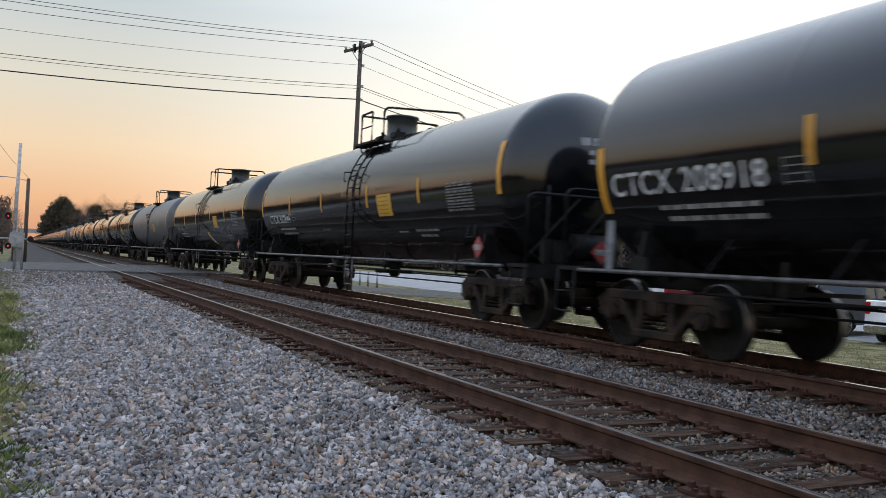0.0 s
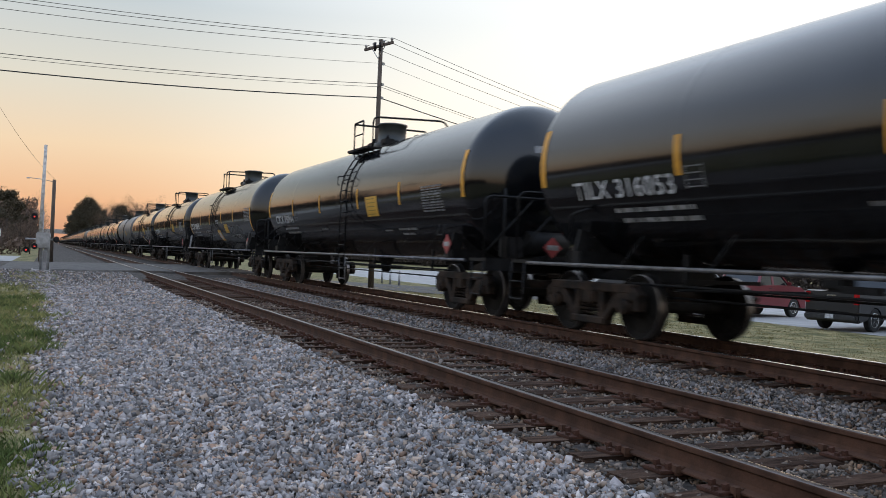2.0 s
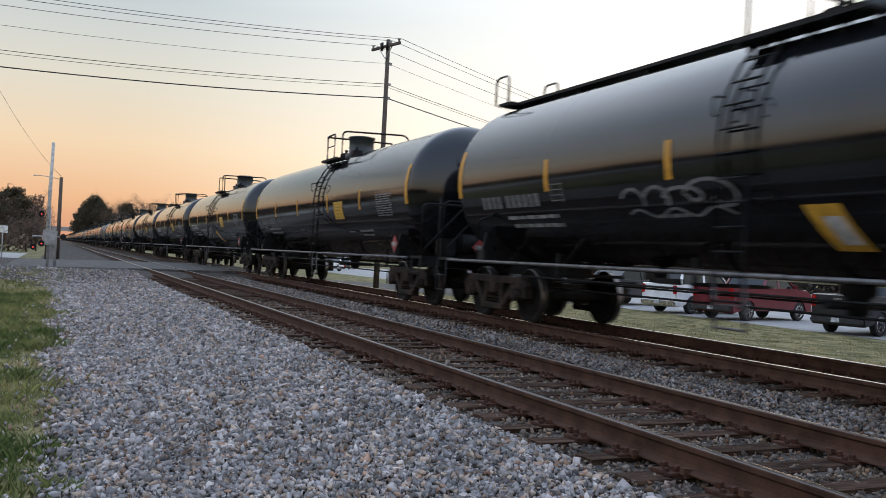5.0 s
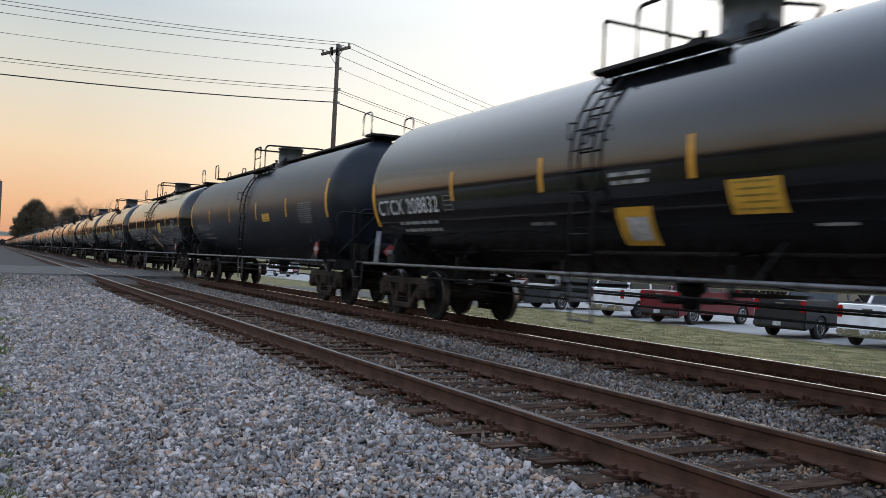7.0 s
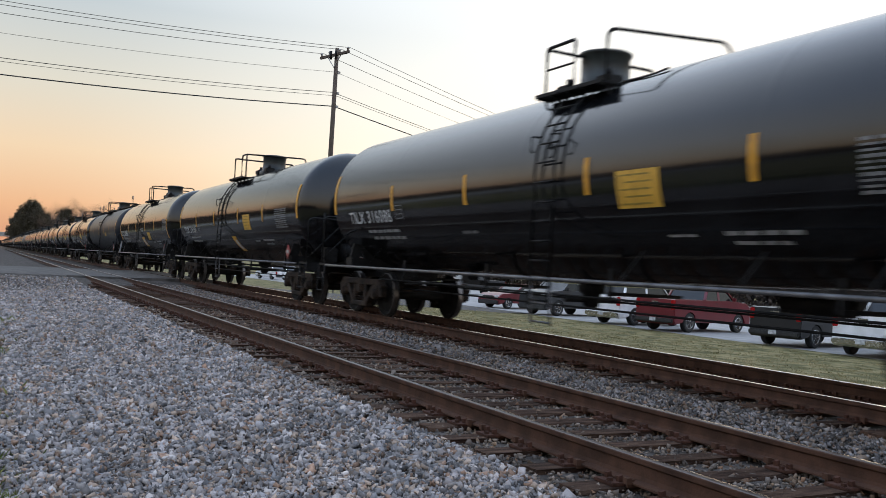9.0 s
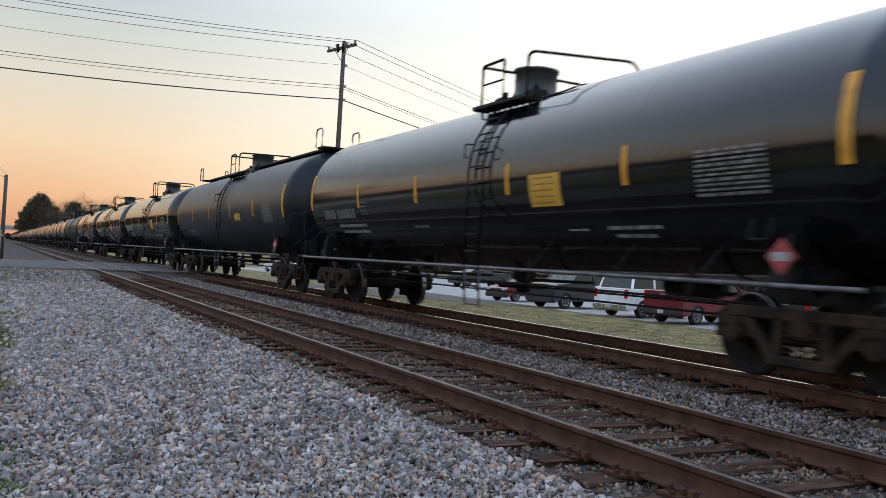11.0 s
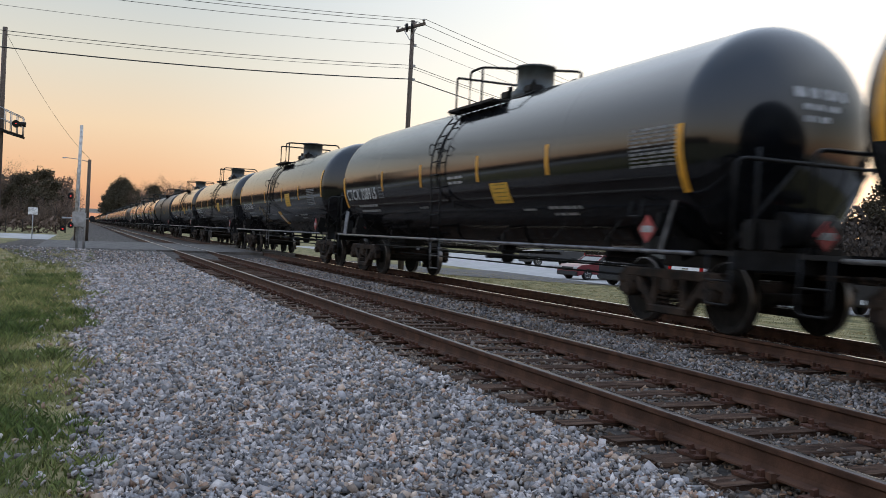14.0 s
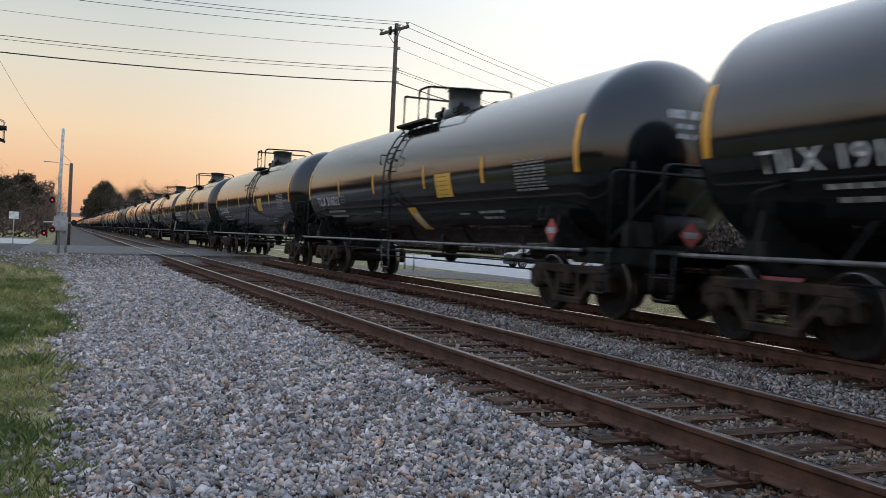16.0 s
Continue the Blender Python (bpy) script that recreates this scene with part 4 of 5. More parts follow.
def road_sign(x, y):
    s = new("road_sign")
    part("post", rod(B(), (0, 0, 0), (0, 0, 2.1), 0.03, 8), M_GALV, s)
    part("panel", box(B(), (0, -0.04, 2.0), (0.55, 0.02, 0.45), bevel=0.008), mat("white_sign_face", (0.6, 0.6, 0.6), 0.5), s, "white sign panel")
    bm = bar(B(), (-0.18, -0.054, 1.86), (0.18, -0.054, 2.14), 0.06, 0.004)
    bar(bm, (0.18, -0.059, 1.86), (-0.18, -0.059, 2.14), 0.06, 0.004)
    part("symbol", bm, M_IRON, s)
    s.location = (x, y, land(x, y) - 0.03)
    return tagged(s, "white road sign with a dark cross on a thin post", "road sign")


road_sign(-3.05, 61.0)


# ---- utility poles and wires ----
def utility_pole(x, y, z0, h, turn):
    p = new("utility_pole")
    part("pole", rod(B(), (0, 0, 0), (0, 0, h), 0.145, 14, 0.095), M_WOOD, p)
    bm = box(B(), (0, 0.13, h - 0.35), (2.3, 0.10, 0.13), bevel=0.01)
    part("crossarm", bm, M_WOOD, p)
    bm = B()
    for s in (-1, 1):
        bar(bm, (s * 0.55, 0.13, h - 0.38), (0, 0.14, h - 0.95), 0.04, 0.02)
    part("arm_brace", bm, M_GALV, p)
    for xx in (-1.05, -0.4, 0.4, 1.05):
        bm = rod(B(), (xx, 0.13, h - 0.30), (xx, 0.13, h - 0.12), 0.045, 10)
        rod(bm, (xx, 0.13, h - 0.2), (xx, 0.13, h - 0.16), 0.07, 10)
        part("insulator", bm, M_CONCRETE, p)
    bm = B()
    rod(bm, (0.2, 0.2, h - 0.55), (0.2, 0.2, h - 0.15), 0.06, 10)
    rod(bm, (-0.2, 0.2, h - 0.6), (-0.2, 0.2, h - 0.2), 0.05, 10)
    part("cutout", bm, M_IRON, p)
    for zz in (h - 1.15, h - 2.15, h - 2.8):
        part("bracket", box(B(), (0, -0.17, zz), (0.10, 0.14, 0.12)), M_GALV, p)
    p.matrix_basis = pose(x, y, z0, 0, 0, turn)
    return tagged(p, "tall wooden utility pole with crossarm and insulators", "utility pole", "utility poles")


POLES = [(-27.0, 37.5, -0.6, 12.0, 92), (14.15, 39.75, -0.55, 12.0, 106), (74.0, 74.0, -0.95, 12.4, 120)]
for p in POLES:
    utility_pole(*p)


def wire(a, b, sag, r, label):
    a, b = Vector(a), Vector(b)
    pts = [a.lerp(b, i / 24) - Vector((0, 0, sag * 4 * (i / 24) * (1 - i / 24))) for i in range(25)]
    tagged(part("overhead_wire", pipe(B(), pts, r, 5), M_WIRE), label, "wire", "overhead wires")


def hang(p, off, drop):
    x, y, z, h, t = p
    return Vector((x + off * math.cos(radians(t)), y + off * math.sin(radians(t)), z + h - drop))


for a, b, sg in ((POLES[0], POLES[1], 0.9), (POLES[1], POLES[2], 0.9)):
    for off in (-1.05, -0.4, 1.05):
        wire(hang(a, off, 0.12), hang(b, off, 0.12), sg, 0.012, "thin dark power wire high over the tracks")
    wire(hang(a, 0, 1.15), hang(b, 0, 1.15), sg, 0.008, "thin dark neutral wire over the tracks")
    wire(hang(a, 0.1, 2.12), hang(b, 0.1, 2.12), sg, 0.014, "dark cable under the power wires")
    wire(hang(a, -0.1, 2.3), hang(b, -0.1, 2.3), sg, 0.010, "thin dark cable under the power wires")
    wire(hang(a, 0, 2.8), hang(b, 0, 2.8), sg, 0.026, "thick black telephone cable over the tracks")
wire((-3.62, 43.5, 9.3), (0.12, 60, 5.0), 0.5, 0.008, "thin slack service wire to the light pole")

# ---- the car park ----
def car_paint(name, c, metal=0.0):
    return mat(name, c, 0.35, metal, 2, 0.08, 0, 40, coat=0.25)


P_RED, P_WHITE, P_BLACK, P_DARK, P_SILVER = car_paint("dark_red_car_paint", (0.11, 0.005, 0.011)), car_paint("white_car_paint", (0.68, 0.68, 0.69), 0), car_paint("black_car_paint", (0.012, 0.012, 0.013)), car_paint("charcoal_car_paint", (0.025, 0.027, 0.03)), car_paint("silver_car_paint", (0.25, 0.265, 0.285))
M_PLASTIC = mat("black_bumper_plastic", (0.02, 0.02, 0.02), 0.6)
M_HEAD = mat("clear_headlamp", (0.6, 0.6, 0.6), 0.1, 0.3, 5, 0.1)


def vehicle(name, label, category, paint, length, width, belt, roof, wr, wheelbase, cab, bed=False, chrome=False):
    """A road vehicle, nose along +x, its rear axle at the origin. cab: x of tail, rear roof, front roof and screen foot."""
    v = new(name)
    rear = -(length - wheelbase) * 0.55
    front = rear + length
    half = width / 2
    sill = wr * 0.75
    hood = belt * 0.97
    out = [(rear, sill + 0.15), (rear + 0.03, belt - 0.03), (rear + 0.12, belt), (cab[3], belt), (front - 0.35, hood - 0.04), (front - 0.03, hood - 0.22), (front, sill + 0.2), (front - 0.1, sill - 0.02)]
    for cx in (wheelbase, 0.0):
        out += [(cx + wr * 1.18 * math.cos(a), wr + wr * 1.18 * math.sin(a)) for a in [math.pi * k / 8 for k in range(9)] if wr + wr * 1.18 * math.sin(a) > sill - 0.02]
    out += [(rear + 0.1, sill)]
    bm = solid(B(), out, width)
    bmesh.ops.bevel(bm, geom=[e for e in bm.edges if abs(e.verts[0].co.y - e.verts[1].co.y) < 1e-4], offset=0.035, segments=2, affect="EDGES")
    body = part("body", bm, paint, v, smooth=30)
    if bed:
        bm = box(B(), ((rear + cab[0]) / 2 + 0.05, 0, belt + 0.002), (cab[0] - rear - 0.25, width - 0.3, 0.012))
        part("bed_liner", bm, M_PLASTIC, v)
    roofw = half - 0.16
    bm = B()
    lo = [(cab[0], half - 0.04, belt - 0.01), (cab[3], half - 0.04, belt - 0.01)]
    hi = [(cab[1], roofw, roof), (cab[2], roofw, roof)]
    q = [bm.verts.new((x, s * y, z)) for s in (-1, 1) for x, y, z in (lo[0], lo[1], hi[1], hi[0])]
    for f in ((0, 1, 2, 3), (7, 6, 5, 4), (0, 3, 7, 4), (1, 5, 6, 2)):
        bm.faces.new([q[i] for i in f])
    part("window_glass", bm, M_GLASS, v)
    bm = box(B(), ((cab[1] + cab[2]) / 2, 0, roof + 0.015), (cab[2] - cab[1] + 0.1, roofw * 2 + 0.06, 0.07), bevel=0.03)
    part("roof", bm, paint, v, smooth=30)
    for s in (-1, 1):
        mid = (cab[0] + cab[3]) / 2
        for lo_x, hi_x, w in ((mid - 0.1, mid - 0.05, 0.10), (cab[0], cab[1], 0.12), (cab[3], cab[2], 0.08)):
            part("pillar", bar(B(), (lo_x, s * (half - 0.035), belt), (hi_x, s * (roofw + 0.02), roof), w, 0.05), paint, v)
        part("tail_lamp", box(B(), (rear + 0.03, s * (half - 0.10), belt - 0.26), (0.10, 0.18, 0.40), bevel=0.02), M_LAMP, v)
        part("headlamp", box(B(), (front - 0.10, s * (half - 0.22), hood - 0.24), (0.16, 0.36, 0.18), bevel=0.03), M_HEAD, v)
        part("door_handle", box(B(), (mid - 0.3, s * (half + 0.012), belt - 0.14), (0.16, 0.03, 0.03)), M_CHROME if chrome else M_PLASTIC, v)
        part("mirror", box(B(), (cab[3] - 0.2, s * (half + 0.10), belt + 0.08), (0.12, 0.20, 0.16), bevel=0.03), paint, v)
        for cx in (0.0, wheelbase):
            bm = lathe(B(), [(-0.11, wr * 0.62), (-0.12, wr * 0.92), (-0.09, wr), (0.09, wr), (0.12, wr * 0.92), (0.11, wr * 0.62)], 24, "Y")
            w = part("tyre", bm, M_TYRE, v, smooth=40)
            w.location = (cx, s * (half - 0.13), wr)
            bm = B()
            for k in range(5):
                a = 2 * math.pi * k / 5
                bar(bm, (0.05 * math.cos(a), s * 0.10, 0.05 * math.sin(a)), (wr * 0.60 * math.cos(a), s * 0.10, wr * 0.60 * math.sin(a)), 0.075, 0.03)
            lathe(bm, [(s * 0.09, wr * 0.56), (s * 0.118, wr * 0.60), (s * 0.118, wr * 0.64), (s * 0.07, wr * 0.64)], 22, "Y")
            part("rim", bm, M_CHROME, w)
    part("rear_bumper", box(B(), (rear - 0.04, 0, sill + 0.17), (0.16, width - 0.06, 0.20), bevel=0.04), M_CHROME if chrome else M_PLASTIC, v)
    part("front_bumper", box(B(), (front - 0.01, 0, sill + 0.12), (0.14, width - 0.06, 0.26), bevel=0.05), M_PLASTIC, v)
    part("grille", box(B(), (front - 0.02, 0, hood - 0.28), (0.06, width * 0.5, 0.22), bevel=0.02), M_PLASTIC, v)
    part("number_plate", box(B(), (rear - 0.125, 0, sill + 0.2), (0.012, 0.31, 0.155)), M_WHITE, v)
    part("tailgate_trim", box(B(), (rear + 0.01, 0, belt - 0.16), (0.03, 0.34, 0.05)), M_CHROME, v)
    part("tailgate_handle", box(B(), (rear - 0.004, 0, belt - 0.30), (0.03, 0.22, 0.09), bevel=0.01), M_PLASTIC, v)
    return tagged(v, label, category, "parked vehicles")


def park(v, x, y, heading):
    v.matrix_basis = pose(x, y, LOT_Z + 0.012, 0, 0, heading)


def pickup(label, paint, chrome=True):
    return vehicle("pickup_truck", label, "pickup truck", paint, 5.85, 2.03, 1.42, 1.93, 0.42, 3.75, (1.05, 1.35, 2.75, 3.35), True, chrome)


def suv(label, paint):
    return vehicle("suv", label, "car", paint, 5.2, 2.03, 1.36, 1.93, 0.41, 3.0, (-0.85, -0.65, 2.0, 2.65), False, True)


def sedan(label, paint):
    return vehicle("sedan", label, "car", paint, 4.7, 1.8, 0.95, 1.43, 0.33, 2.75, (-0.5, 0.15, 1.5, 2.25))


H = 12
park(pickup("dark red pickup truck parked with its tailgate to the tracks", P_RED, False), 26.7, 29.6, H)
park(suv("white sport utility car parked beside a red pickup", P_WHITE), 26.8, 33.3, H)
park(suv("charcoal sport utility car parked nose to the tracks", P_DARK), 29.6, 40.0, H + 180)
park(sedan("dark red sedan parked nose to the tracks", P_RED), 30.1, 46.0, H + 180)
park(pickup("black pickup truck parked with its tailgate to the tracks", P_BLACK, False), 26.7, 23.1, H)
park(pickup("white pickup truck with chrome bumper parked at the end", P_WHITE), 26.6, 19.4, H)
park(pickup("dark pickup truck parked far across the lot", P_DARK), 42.0, 71.5, H + 170)
park(sedan("silver sedan parked far across the lot", P_SILVER), 33.5, 107.0, H + 60)
park(sedan("pale car parked far across the lot", P_WHITE), 28.0, 93.0, H + 90)


def bollard(x, y):
    b = new("bollard")
    part("post", rod(B(), (0, 0, -0.1), (0, 0, 0.95), 0.07, 12), M_GALV, b)
    part("cap", rod(B(), (0, 0, 0.95), (0, 0, 0.99), 0.075, 12, 0.03), M_GALV, b)
    b.location = (x, y, land(x, y))
    tagged(b, "grey steel bollard at the edge of the lot", "bollard", "bollards")


for k in range(3):
    bollard(20.4 + 0.3 * k, 52 + 2.4 * k)

# ---- trees and distance ----
def tree(kind, h, seed):
    """A trunk with limbs and a ragged crown of many small clumps."""
    rng = random.Random(seed)
    t = new("tree")
    bm = B()
    rod(bm, (0, 0, -0.3), (0, 0, h * 0.55), h * 0.022, 8, h * 0.012)
    tips = []
    for k in range(16 if kind == "pine" else 22):
        z = h * (0.32 + 0.45 * rng.random()) if kind == "pine" else h * (0.25 + 0.35 * rng.random())
        a = rng.uniform(0, 6.28)
        L = h * (0.26 * (1.15 - z / h) + 0.06) if kind == "pine" else h * rng.uniform(0.2, 0.42)
        up = 0.25 if kind == "pine" else rng.uniform(0.6, 1.6)
        e = Vector((math.cos(a) * L, math.sin(a) * L, z + L * up))
        rod(bm, (0, 0, z), e, h * 0.006, 5, h * 0.002)
        tips.append(((0, 0, z), e))
    rod(bm, (0, 0, h * 0.5), (0, 0, h * 0.93), h * 0.012, 6, h * 0.003)
    part("trunk", bm, M_BARK, t)
    verts, faces = [], []

    def leaf(c, s):
        n = Vector((rng.gauss(0, 1), rng.gauss(0, 1), rng.gauss(0, 1))).normalized()
        u = n.orthogonal().normalized() * s
        w = n.cross(u)
        i = len(verts)
        if kind == "pine":
            verts.extend([c + u, c + w * 0.7, c - u, c - w * 0.7])
            faces.append((i, i + 1, i + 2, i + 3))
        else:
            verts.extend([c - u * 1.1 - w * 0.2, c + u * 1.1, c - u * 1.1 + w * 0.2])
            faces.append((i, i + 1, i + 2))

    if kind == "pine":
        for k in range(50):
            u = rng.random()
            z = h * (0.14 + 0.82 * u)
            rr = h * 0.30 * math.sin(math.pi * (0.12 + 0.83 * u)) + 0.2
            a = rng.uniform(0, 6.28)
            k_ = rng.uniform(0.15, 1) ** 0.6
            c = Vector((math.cos(a) * rr * k_, math.sin(a) * rr * k_, z))
            s = h * rng.uniform(0.05, 0.085)
            for j in range(90):
                leaf(c + Vector((rng.gauss(0, 1), rng.gauss(0, 1), rng.gauss(0, 0.7))).normalized() * s * 1.5 * rng.random() ** 0.5, h * 0.017)
    else:
        for a, e in tips:
            for j in range(260):
                k = rng.uniform(0.3, 1.08)
                leaf(Vector(a).lerp(e, k) + Vector((rng.gauss(0, h * 0.05), rng.gauss(0, h * 0.05), rng.gauss(0, h * 0.045) + h * 0.03)), h * 0.0115)
    quads("crown", verts, faces, M_PINE if kind == "pine" else M_TWIG, t)
    return t


TREES = [tree("pine", 14, 11), tree("pine", 14, 12), tree("bare", 13, 13), tree("bare", 13, 14), tree("pine", 14, 15)]
NAMES = ["dark evergreen pine in the distance", "dark evergreen pine in the distance", "bare brown winter tree in the distance", "bare brown winter tree in the distance", "dark evergreen pine in the distance"]


def wood(rows):
    for i, (x, y, h, k) in enumerate(rows):
        t = copy_thing(TREES[k], pose(x, y, land(x, y) - 0.1, 0, 0, (i * 77) % 360))
        t.scale = [h / (14 if k in (0, 1, 4) else 13)] * 3
        tagged(t, NAMES[k], "tree", "distant trees")


rng_t = random.Random(21)
rows = []
for i in range(56):    # the wood on the far side of the line
    x = 9.5 + i * 1.45 + rng_t.uniform(-0.8, 0.8)
    rows.append((x, 430 + rng_t.uniform(-20, 50), rng_t.uniform(17, 21.5) if i > 6 else (11, 15, 18, 21, 22, 21, 19)[i], rng_t.choice((2, 3, 2, 3, 2, 1)) if i > 6 else (4, 1, 0, 1, 4, 0, 1)[i]))
for i in range(56):    # the wood left of the road
    x = -2.6 - i * 1.05 + rng_t.uniform(-0.8, 0.8)
    rows.append((x, 205 + rng_t.uniform(-25, 35), rng_t.uniform(10.5, 13.5) * (0.62, 0.7, 0.8, 0.9)[min(i, 3)], rng_t.choice((0, 2, 3, 2, 4, 3))))
for i in range(14):    # bushes and small trees on the verge past the road
    rows.append((-2.4 - i * 1.0 + rng_t.uniform(-0.4, 0.4), 100 + rng_t.uniform(-4, 12), rng_t.uniform(2.4, 4.6), 2 if i % 3 else 3))
for i in range(34):    # beyond the car park
    rows.append((84 + rng_t.uniform(-4, 26), 8 + i * 6.6 + rng_t.uniform(-2, 2), rng_t.uniform(11, 16), rng_t.choice((0, 1, 2, 4, 4))))
rows += [(-10.4, 74, 8.8, 1)]
wood(rows)
for t in TREES:
    for o in (*t.children_recursive, t):
        bpy.data.objects.remove(o)



def undergrowth(name, zones, material, label):
    v, f = [], []
    rng = random.Random(3)
    for x0, x1, y0, y1, hgt, count, s in zones:
        for k in range(count):
            x, y = rng.uniform(x0, x1), rng.uniform(y0, y1)
            top = hgt * (0.62 + 0.5 * noise.noise(Vector((x * 0.11, y * 0.13, 1.7))))
            c = Vector((x, y, land(x, y) + top * rng.random() ** 0.7))
            n = Vector((rng.gauss(0, 1), rng.gauss(0, 1), rng.gauss(0, 0.6))).normalized()
            u = n.orthogonal().normalized() * s * rng.uniform(0.6, 1.3)
            w = n.cross(u)
            i = len(v)
            v.extend([c + u, c + w * 0.6, c - u, c - w * 0.6])
            f.append((i, i + 1, i + 2, i + 3))
    tagged(quads(name, v, f, material), label, "shrubs", kind="stuff")


undergrowth("far_shrubs", [(12, 98, 440, 475, 20, 42000, 0.5), (-62, -3, 200, 235, 14, 60000, 0.3), (-75, -62, -60, 200, 9, 16000, 0.7), (-16, -2.6, 104, 112, 2.6, 1500, 0.22)], M_TWIG, "brown leafless shrubs and brush under far trees")
undergrowth("lot_brush", [(78, 92, 0, 280, 11, 110000, 0.36)], M_BARK, "dark leafless brush beyond the car park")
bridge = new("overpass")
part("deck", box(B(), (10, 0, 7.0), (160, 9, 1.5), bevel=0.05), M_CONCRETE, bridge)
part("parapet", box(B(), (10, -4.4, 8.2), (160, 0.25, 0.9)), M_CONCRETE, bridge)
for x in (-14, -4, 16, 28):
    part("pier", box(B(), (x, 0, 3.1), (1.2, 7, 6.4), bevel=0.05), M_CONCRETE, bridge)
bridge.location = (0, 560, -0.3)
tagged(bridge, "dark concrete road bridge far along the line", "bridge")

# ---- crushed stone, grass ----
rs = np.random.RandomState(7)


def stones(name, zones, label, material=None):
    """Angular stones strewn over zones (x0, x1, y0, y1, per square metre, size, lift)."""
    pos, size = [], []
    for x0, x1, y0, y1, dens, s, lift in zones:
        n = int((x1 - x0) * (y1 - y0) * dens)
        x, y = rs.uniform(x0, x1, n), rs.uniform(y0, y1, n)
        edge = np.array([bank_edge(b) for b in y]) + rs.normal(0.02, 0.09, n)
        keep = (x > edge) | (rs.uniform(0, 1, n) < 0.025)
        x, y = x[keep], y[keep]
        n = len(x)
        z = np.array([land(a, b) for a, b in zip(x, y)]) + 0.012 + lift + rs.uniform(-0.014, 0.024, n)
        pos.append(np.stack([x, y, z], 1))
        size.append(s * np.exp(np.clip(rs.normal(0, 0.34, n), -0.8, 0.62)))
    pos, size = np.concatenate(pos), np.concatenate(size)
    n = len(pos)
    cube = np.array([(x, y, z) for x in (-1, 1) for y in (-1, 1) for z in (-1, 1)], float) * 0.5
    v = cube[None] * np.stack([np.ones(n), rs.uniform(0.5, 0.95, n), rs.uniform(0.3, 0.7, n)], 1)[:, None, :]
    v = v * rs.uniform(0.5, 1.2, (n, 8, 1)) + rs.normal(0, 0.11, (n, 8, 3))
    q = rs.normal(0, 1, (n, 4)) * np.array([1, 0.6, 0.6, 1])
    q /= np.linalg.norm(q, axis=1, keepdims=True)
    w, a, b, c = q.T
    rot = np.stack([1 - 2 * (b * b + c * c), 2 * (a * b - c * w), 2 * (a * c + b * w), 2 * (a * b + c * w), 1 - 2 * (a * a + c * c), 2 * (b * c - a * w), 2 * (a * c - b * w), 2 * (b * c + a * w), 1 - 2 * (a * a + b * b)], 1).reshape(n, 3, 3)
    v = np.einsum("nij,nkj->nki", rot, v) * size[:, None, None] + pos[:, None, :]
    f = np.array([(0, 1, 3, 2), (4, 6, 7, 5), (0, 4, 5, 1), (2, 3, 7, 6), (0, 2, 6, 4), (1, 5, 7, 3)])
    f = (f[None] + 8 * np.arange(n)[:, None, None]).reshape(-1, 4)
    me = bpy.data.meshes.new(name)
    me.vertices.add(n * 8), me.loops.add(len(f) * 4), me.polygons.add(len(f))
    me.vertices.foreach_set("co", v.reshape(-1))
    me.loops.foreach_set("vertex_index", f.reshape(-1))
    me.polygons.foreach_set("loop_start", np.arange(0, len(f) * 4, 4))
    me.update(calc_edges=True)
    me.materials.append(material or M_STONE)
    return tagged(new(name, me), label, "crushed stone", kind="stuff")


stones("ballast_stones", [(-0.5, 3.15, 2.3, 6.5, 2100, 0.0335, 0.002), (-0.5, 3.15, 6.5, 13, 1400, 0.0365, 0), (-0.5, 3.12, 13, 22, 680, 0.043, 0), (-0.5, 3.1, 22, 31, 300, 0.05, 0), (-0.5, 3.1, 31, 39, 110, 0.045, 0),
                          (-3.0, 0.1, 33, 39.5, 60, 0.05, 0)], "grey and tan crushed granite beside the tracks")
stones("track_stones", [(3.12, 6.1, 1.8, 9, 760, 0.029, -0.008), (3.12, 6.1, 9, 22, 280, 0.04, -0.008), (6.95, 7.5, 3, 18, 380, 0.033, -0.010), (7.5, 9.7, 5, 20, 120, 0.04, -0.02)],
       "rust-dusted crushed stone between the ties", M_STONE_BROWN)

stones("dusty_stones", [(6.05, 6.95, 3, 12, 1100, 0.03, 0.004), (6.05, 6.95, 12, 36, 380, 0.042, 0.004), (9.7, 11.6, 6, 40, 300, 0.04, 0), (11.4, 13.4, 8, 42, 80, 0.04, 0)],
       "dusty grey crushed stone between and beyond the tracks", M_STONE_DUST)


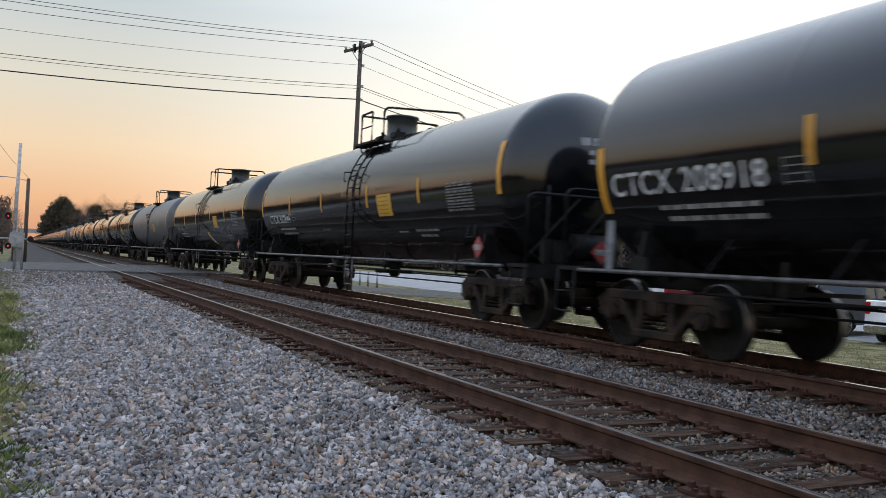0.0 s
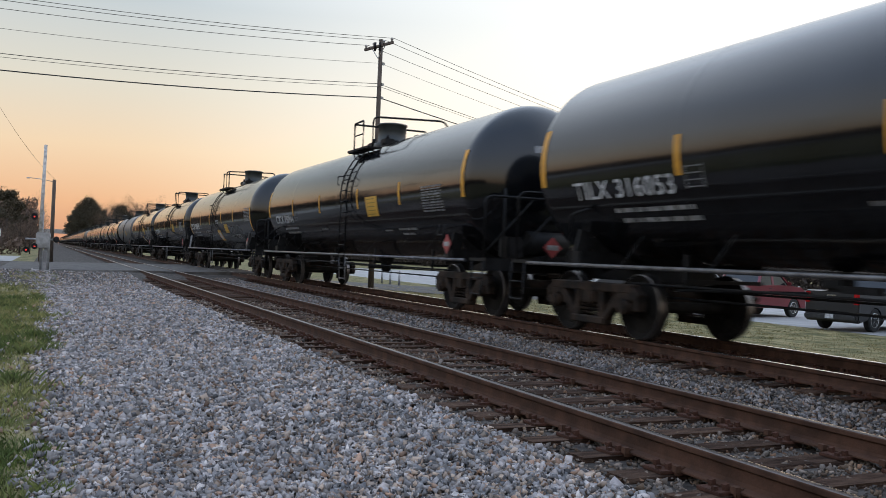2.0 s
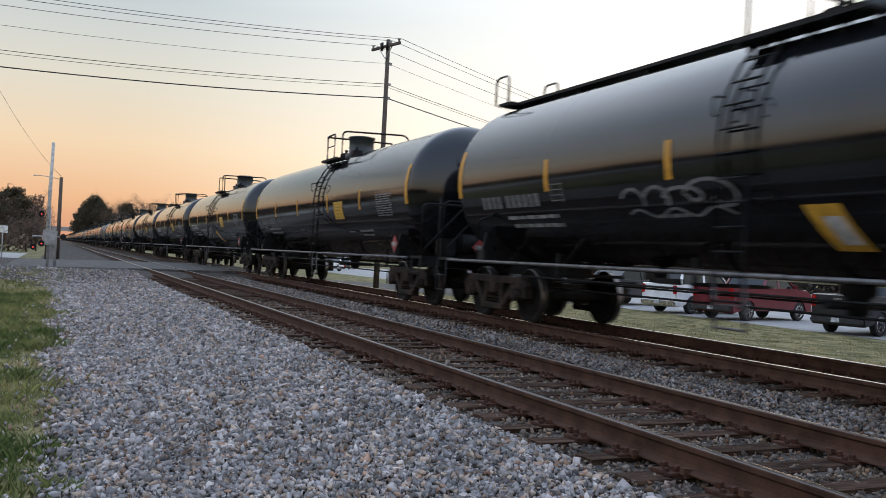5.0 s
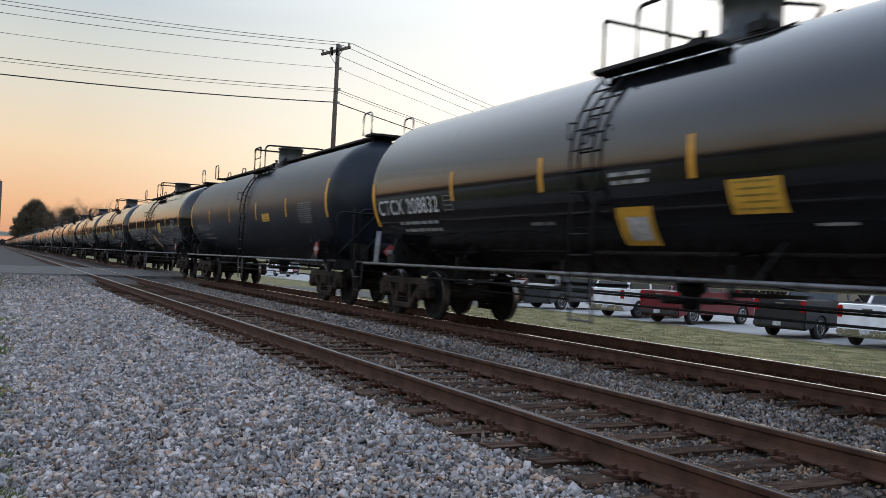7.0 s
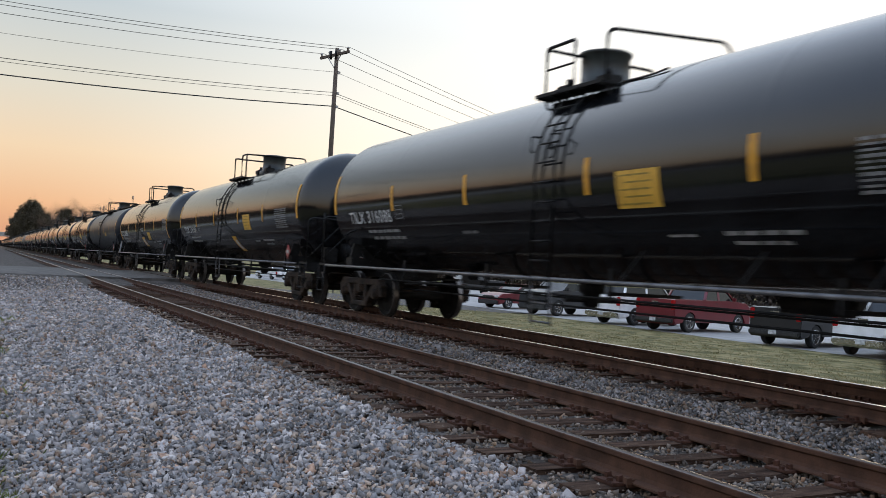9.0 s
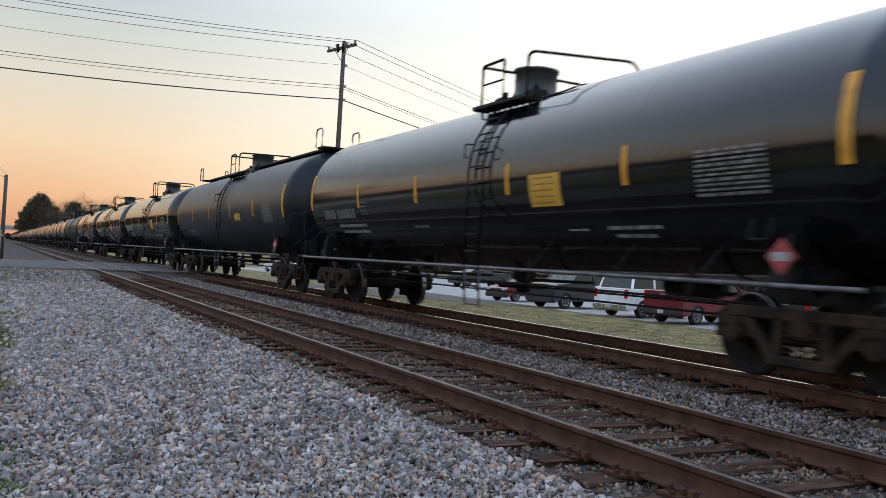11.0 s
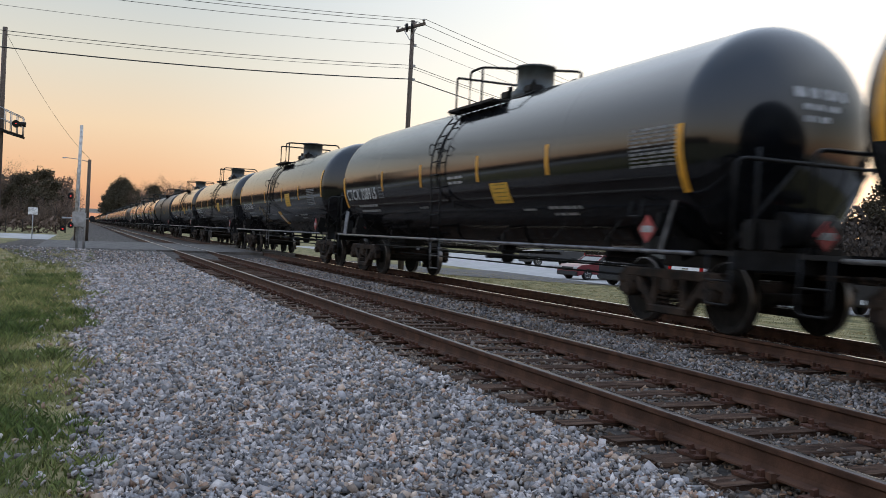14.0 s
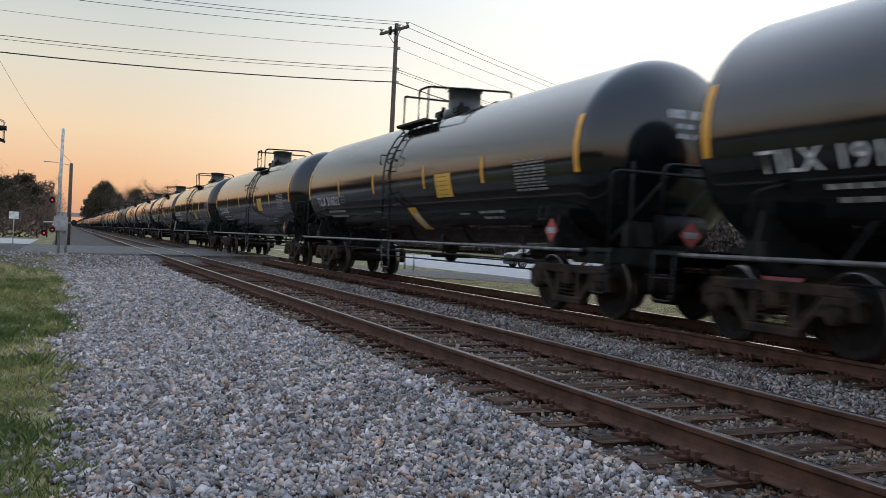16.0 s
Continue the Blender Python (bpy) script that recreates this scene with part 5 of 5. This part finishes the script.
def grass(name, zones, label, material=None):
    v, f, n0 = [], [], 0
    for x0, x1, y0, y1, count, hgt, clump in zones:
        cx, cy = rs.uniform(x0, x1, max(1, count // clump)), rs.uniform(y0, y1, max(1, count // clump))
        if x0 < -1:
            keep = rs.uniform(0, 1, len(cx)) < np.clip((0.25 - cx) * 1.2, 0.15, 1)
            cx, cy = cx[keep], cy[keep]
        for a, b in zip(cx, cy):
            hh = hgt * rs.uniform(0.5, 1.4)
            sp = rs.uniform(0.05, 0.16)
            for k in range(clump):
                x, y = a + rs.normal(0, sp), b + rs.normal(0, sp)
                z = land(x, y)
                h = hh * rs.uniform(0.5, 1.2)
                t = rs.uniform(0, 6.28)
                dx, dy = math.cos(t) * 0.0045, math.sin(t) * 0.0045
                lx, ly = rs.normal(0, 0.5) * h, rs.normal(0, 0.5) * h
                v += [(x - dx, y - dy, z - 0.01), (x + dx, y + dy, z - 0.01), (x + lx * 0.4 + dx * 0.8, y + ly * 0.4 + dy * 0.8, z + h * 0.6), (x + lx, y + ly, z + h)]
                f += [(n0, n0 + 1, n0 + 2), (n0, n0 + 2, n0 + 3)]
                n0 += 4
    tagged(quads(name, v, f, material or M_BLADE), label, "grass", kind="stuff")


grass("verge_grass", [(-3.2, 0.12, 4.0, 14, 42000, 0.034, 14), (-1.3, 0.15, 4.0, 20, 4500, 0.07, 30), (-4.5, 0.3, 14, 38, 14000, 0.10, 12)], "patchy green and straw winter grass on the verge")
grass("verge_weeds", [(-1.1, 0.12, 3.0, 9.5, 15000, 0.075, 75), (-1.6, 0.15, 9.5, 26, 16000, 0.11, 80)], "low green weeds at the edge of the stones", M_WEED)
grass("lot_grass", [(11.2, 25.5, 6, 48, 60000, 0.045, 14)], "pale straw-coloured winter grass between tracks and car park", M_STRAW)


# ---- what moves ----
def motions():
    for n, car in TRAIN.items():
        y = FRONT0 - CAR * n + SHIFT.get(n, 0.1)
        walk(car, [(0.0, pose(MID_C, y, ZC)), (8.0, pose(MID_C, y + SPEED * 8, ZC)), (16.0, pose(MID_C, y + SPEED * 16, ZC))])
    # the wheelsets roll: one turning for all front axles of the bogies, one for all rear ones
    turn = math.degrees(SPEED / FPS / 0.457)
    sets = [o for car in TRAIN.values() for o in car.children_recursive if o.name.startswith("wheelset")]
    for e in (-1, 1):
        same = [o for o in sets if o.location.y * e > 0]
        walk(same[0], [(k / FPS, pose(0, e * 0.889, 0.457, -(turn * k % 360))) for k in range(16 * FPS + 1)])
        keys = same[0].animation_data
        for o in same[1:]:
            o.rotation_mode = "QUATERNION"
            o.animation_data_create()
            o.animation_data.action = keys.action
            o.animation_data.action_slot = keys.action_slot


motions()
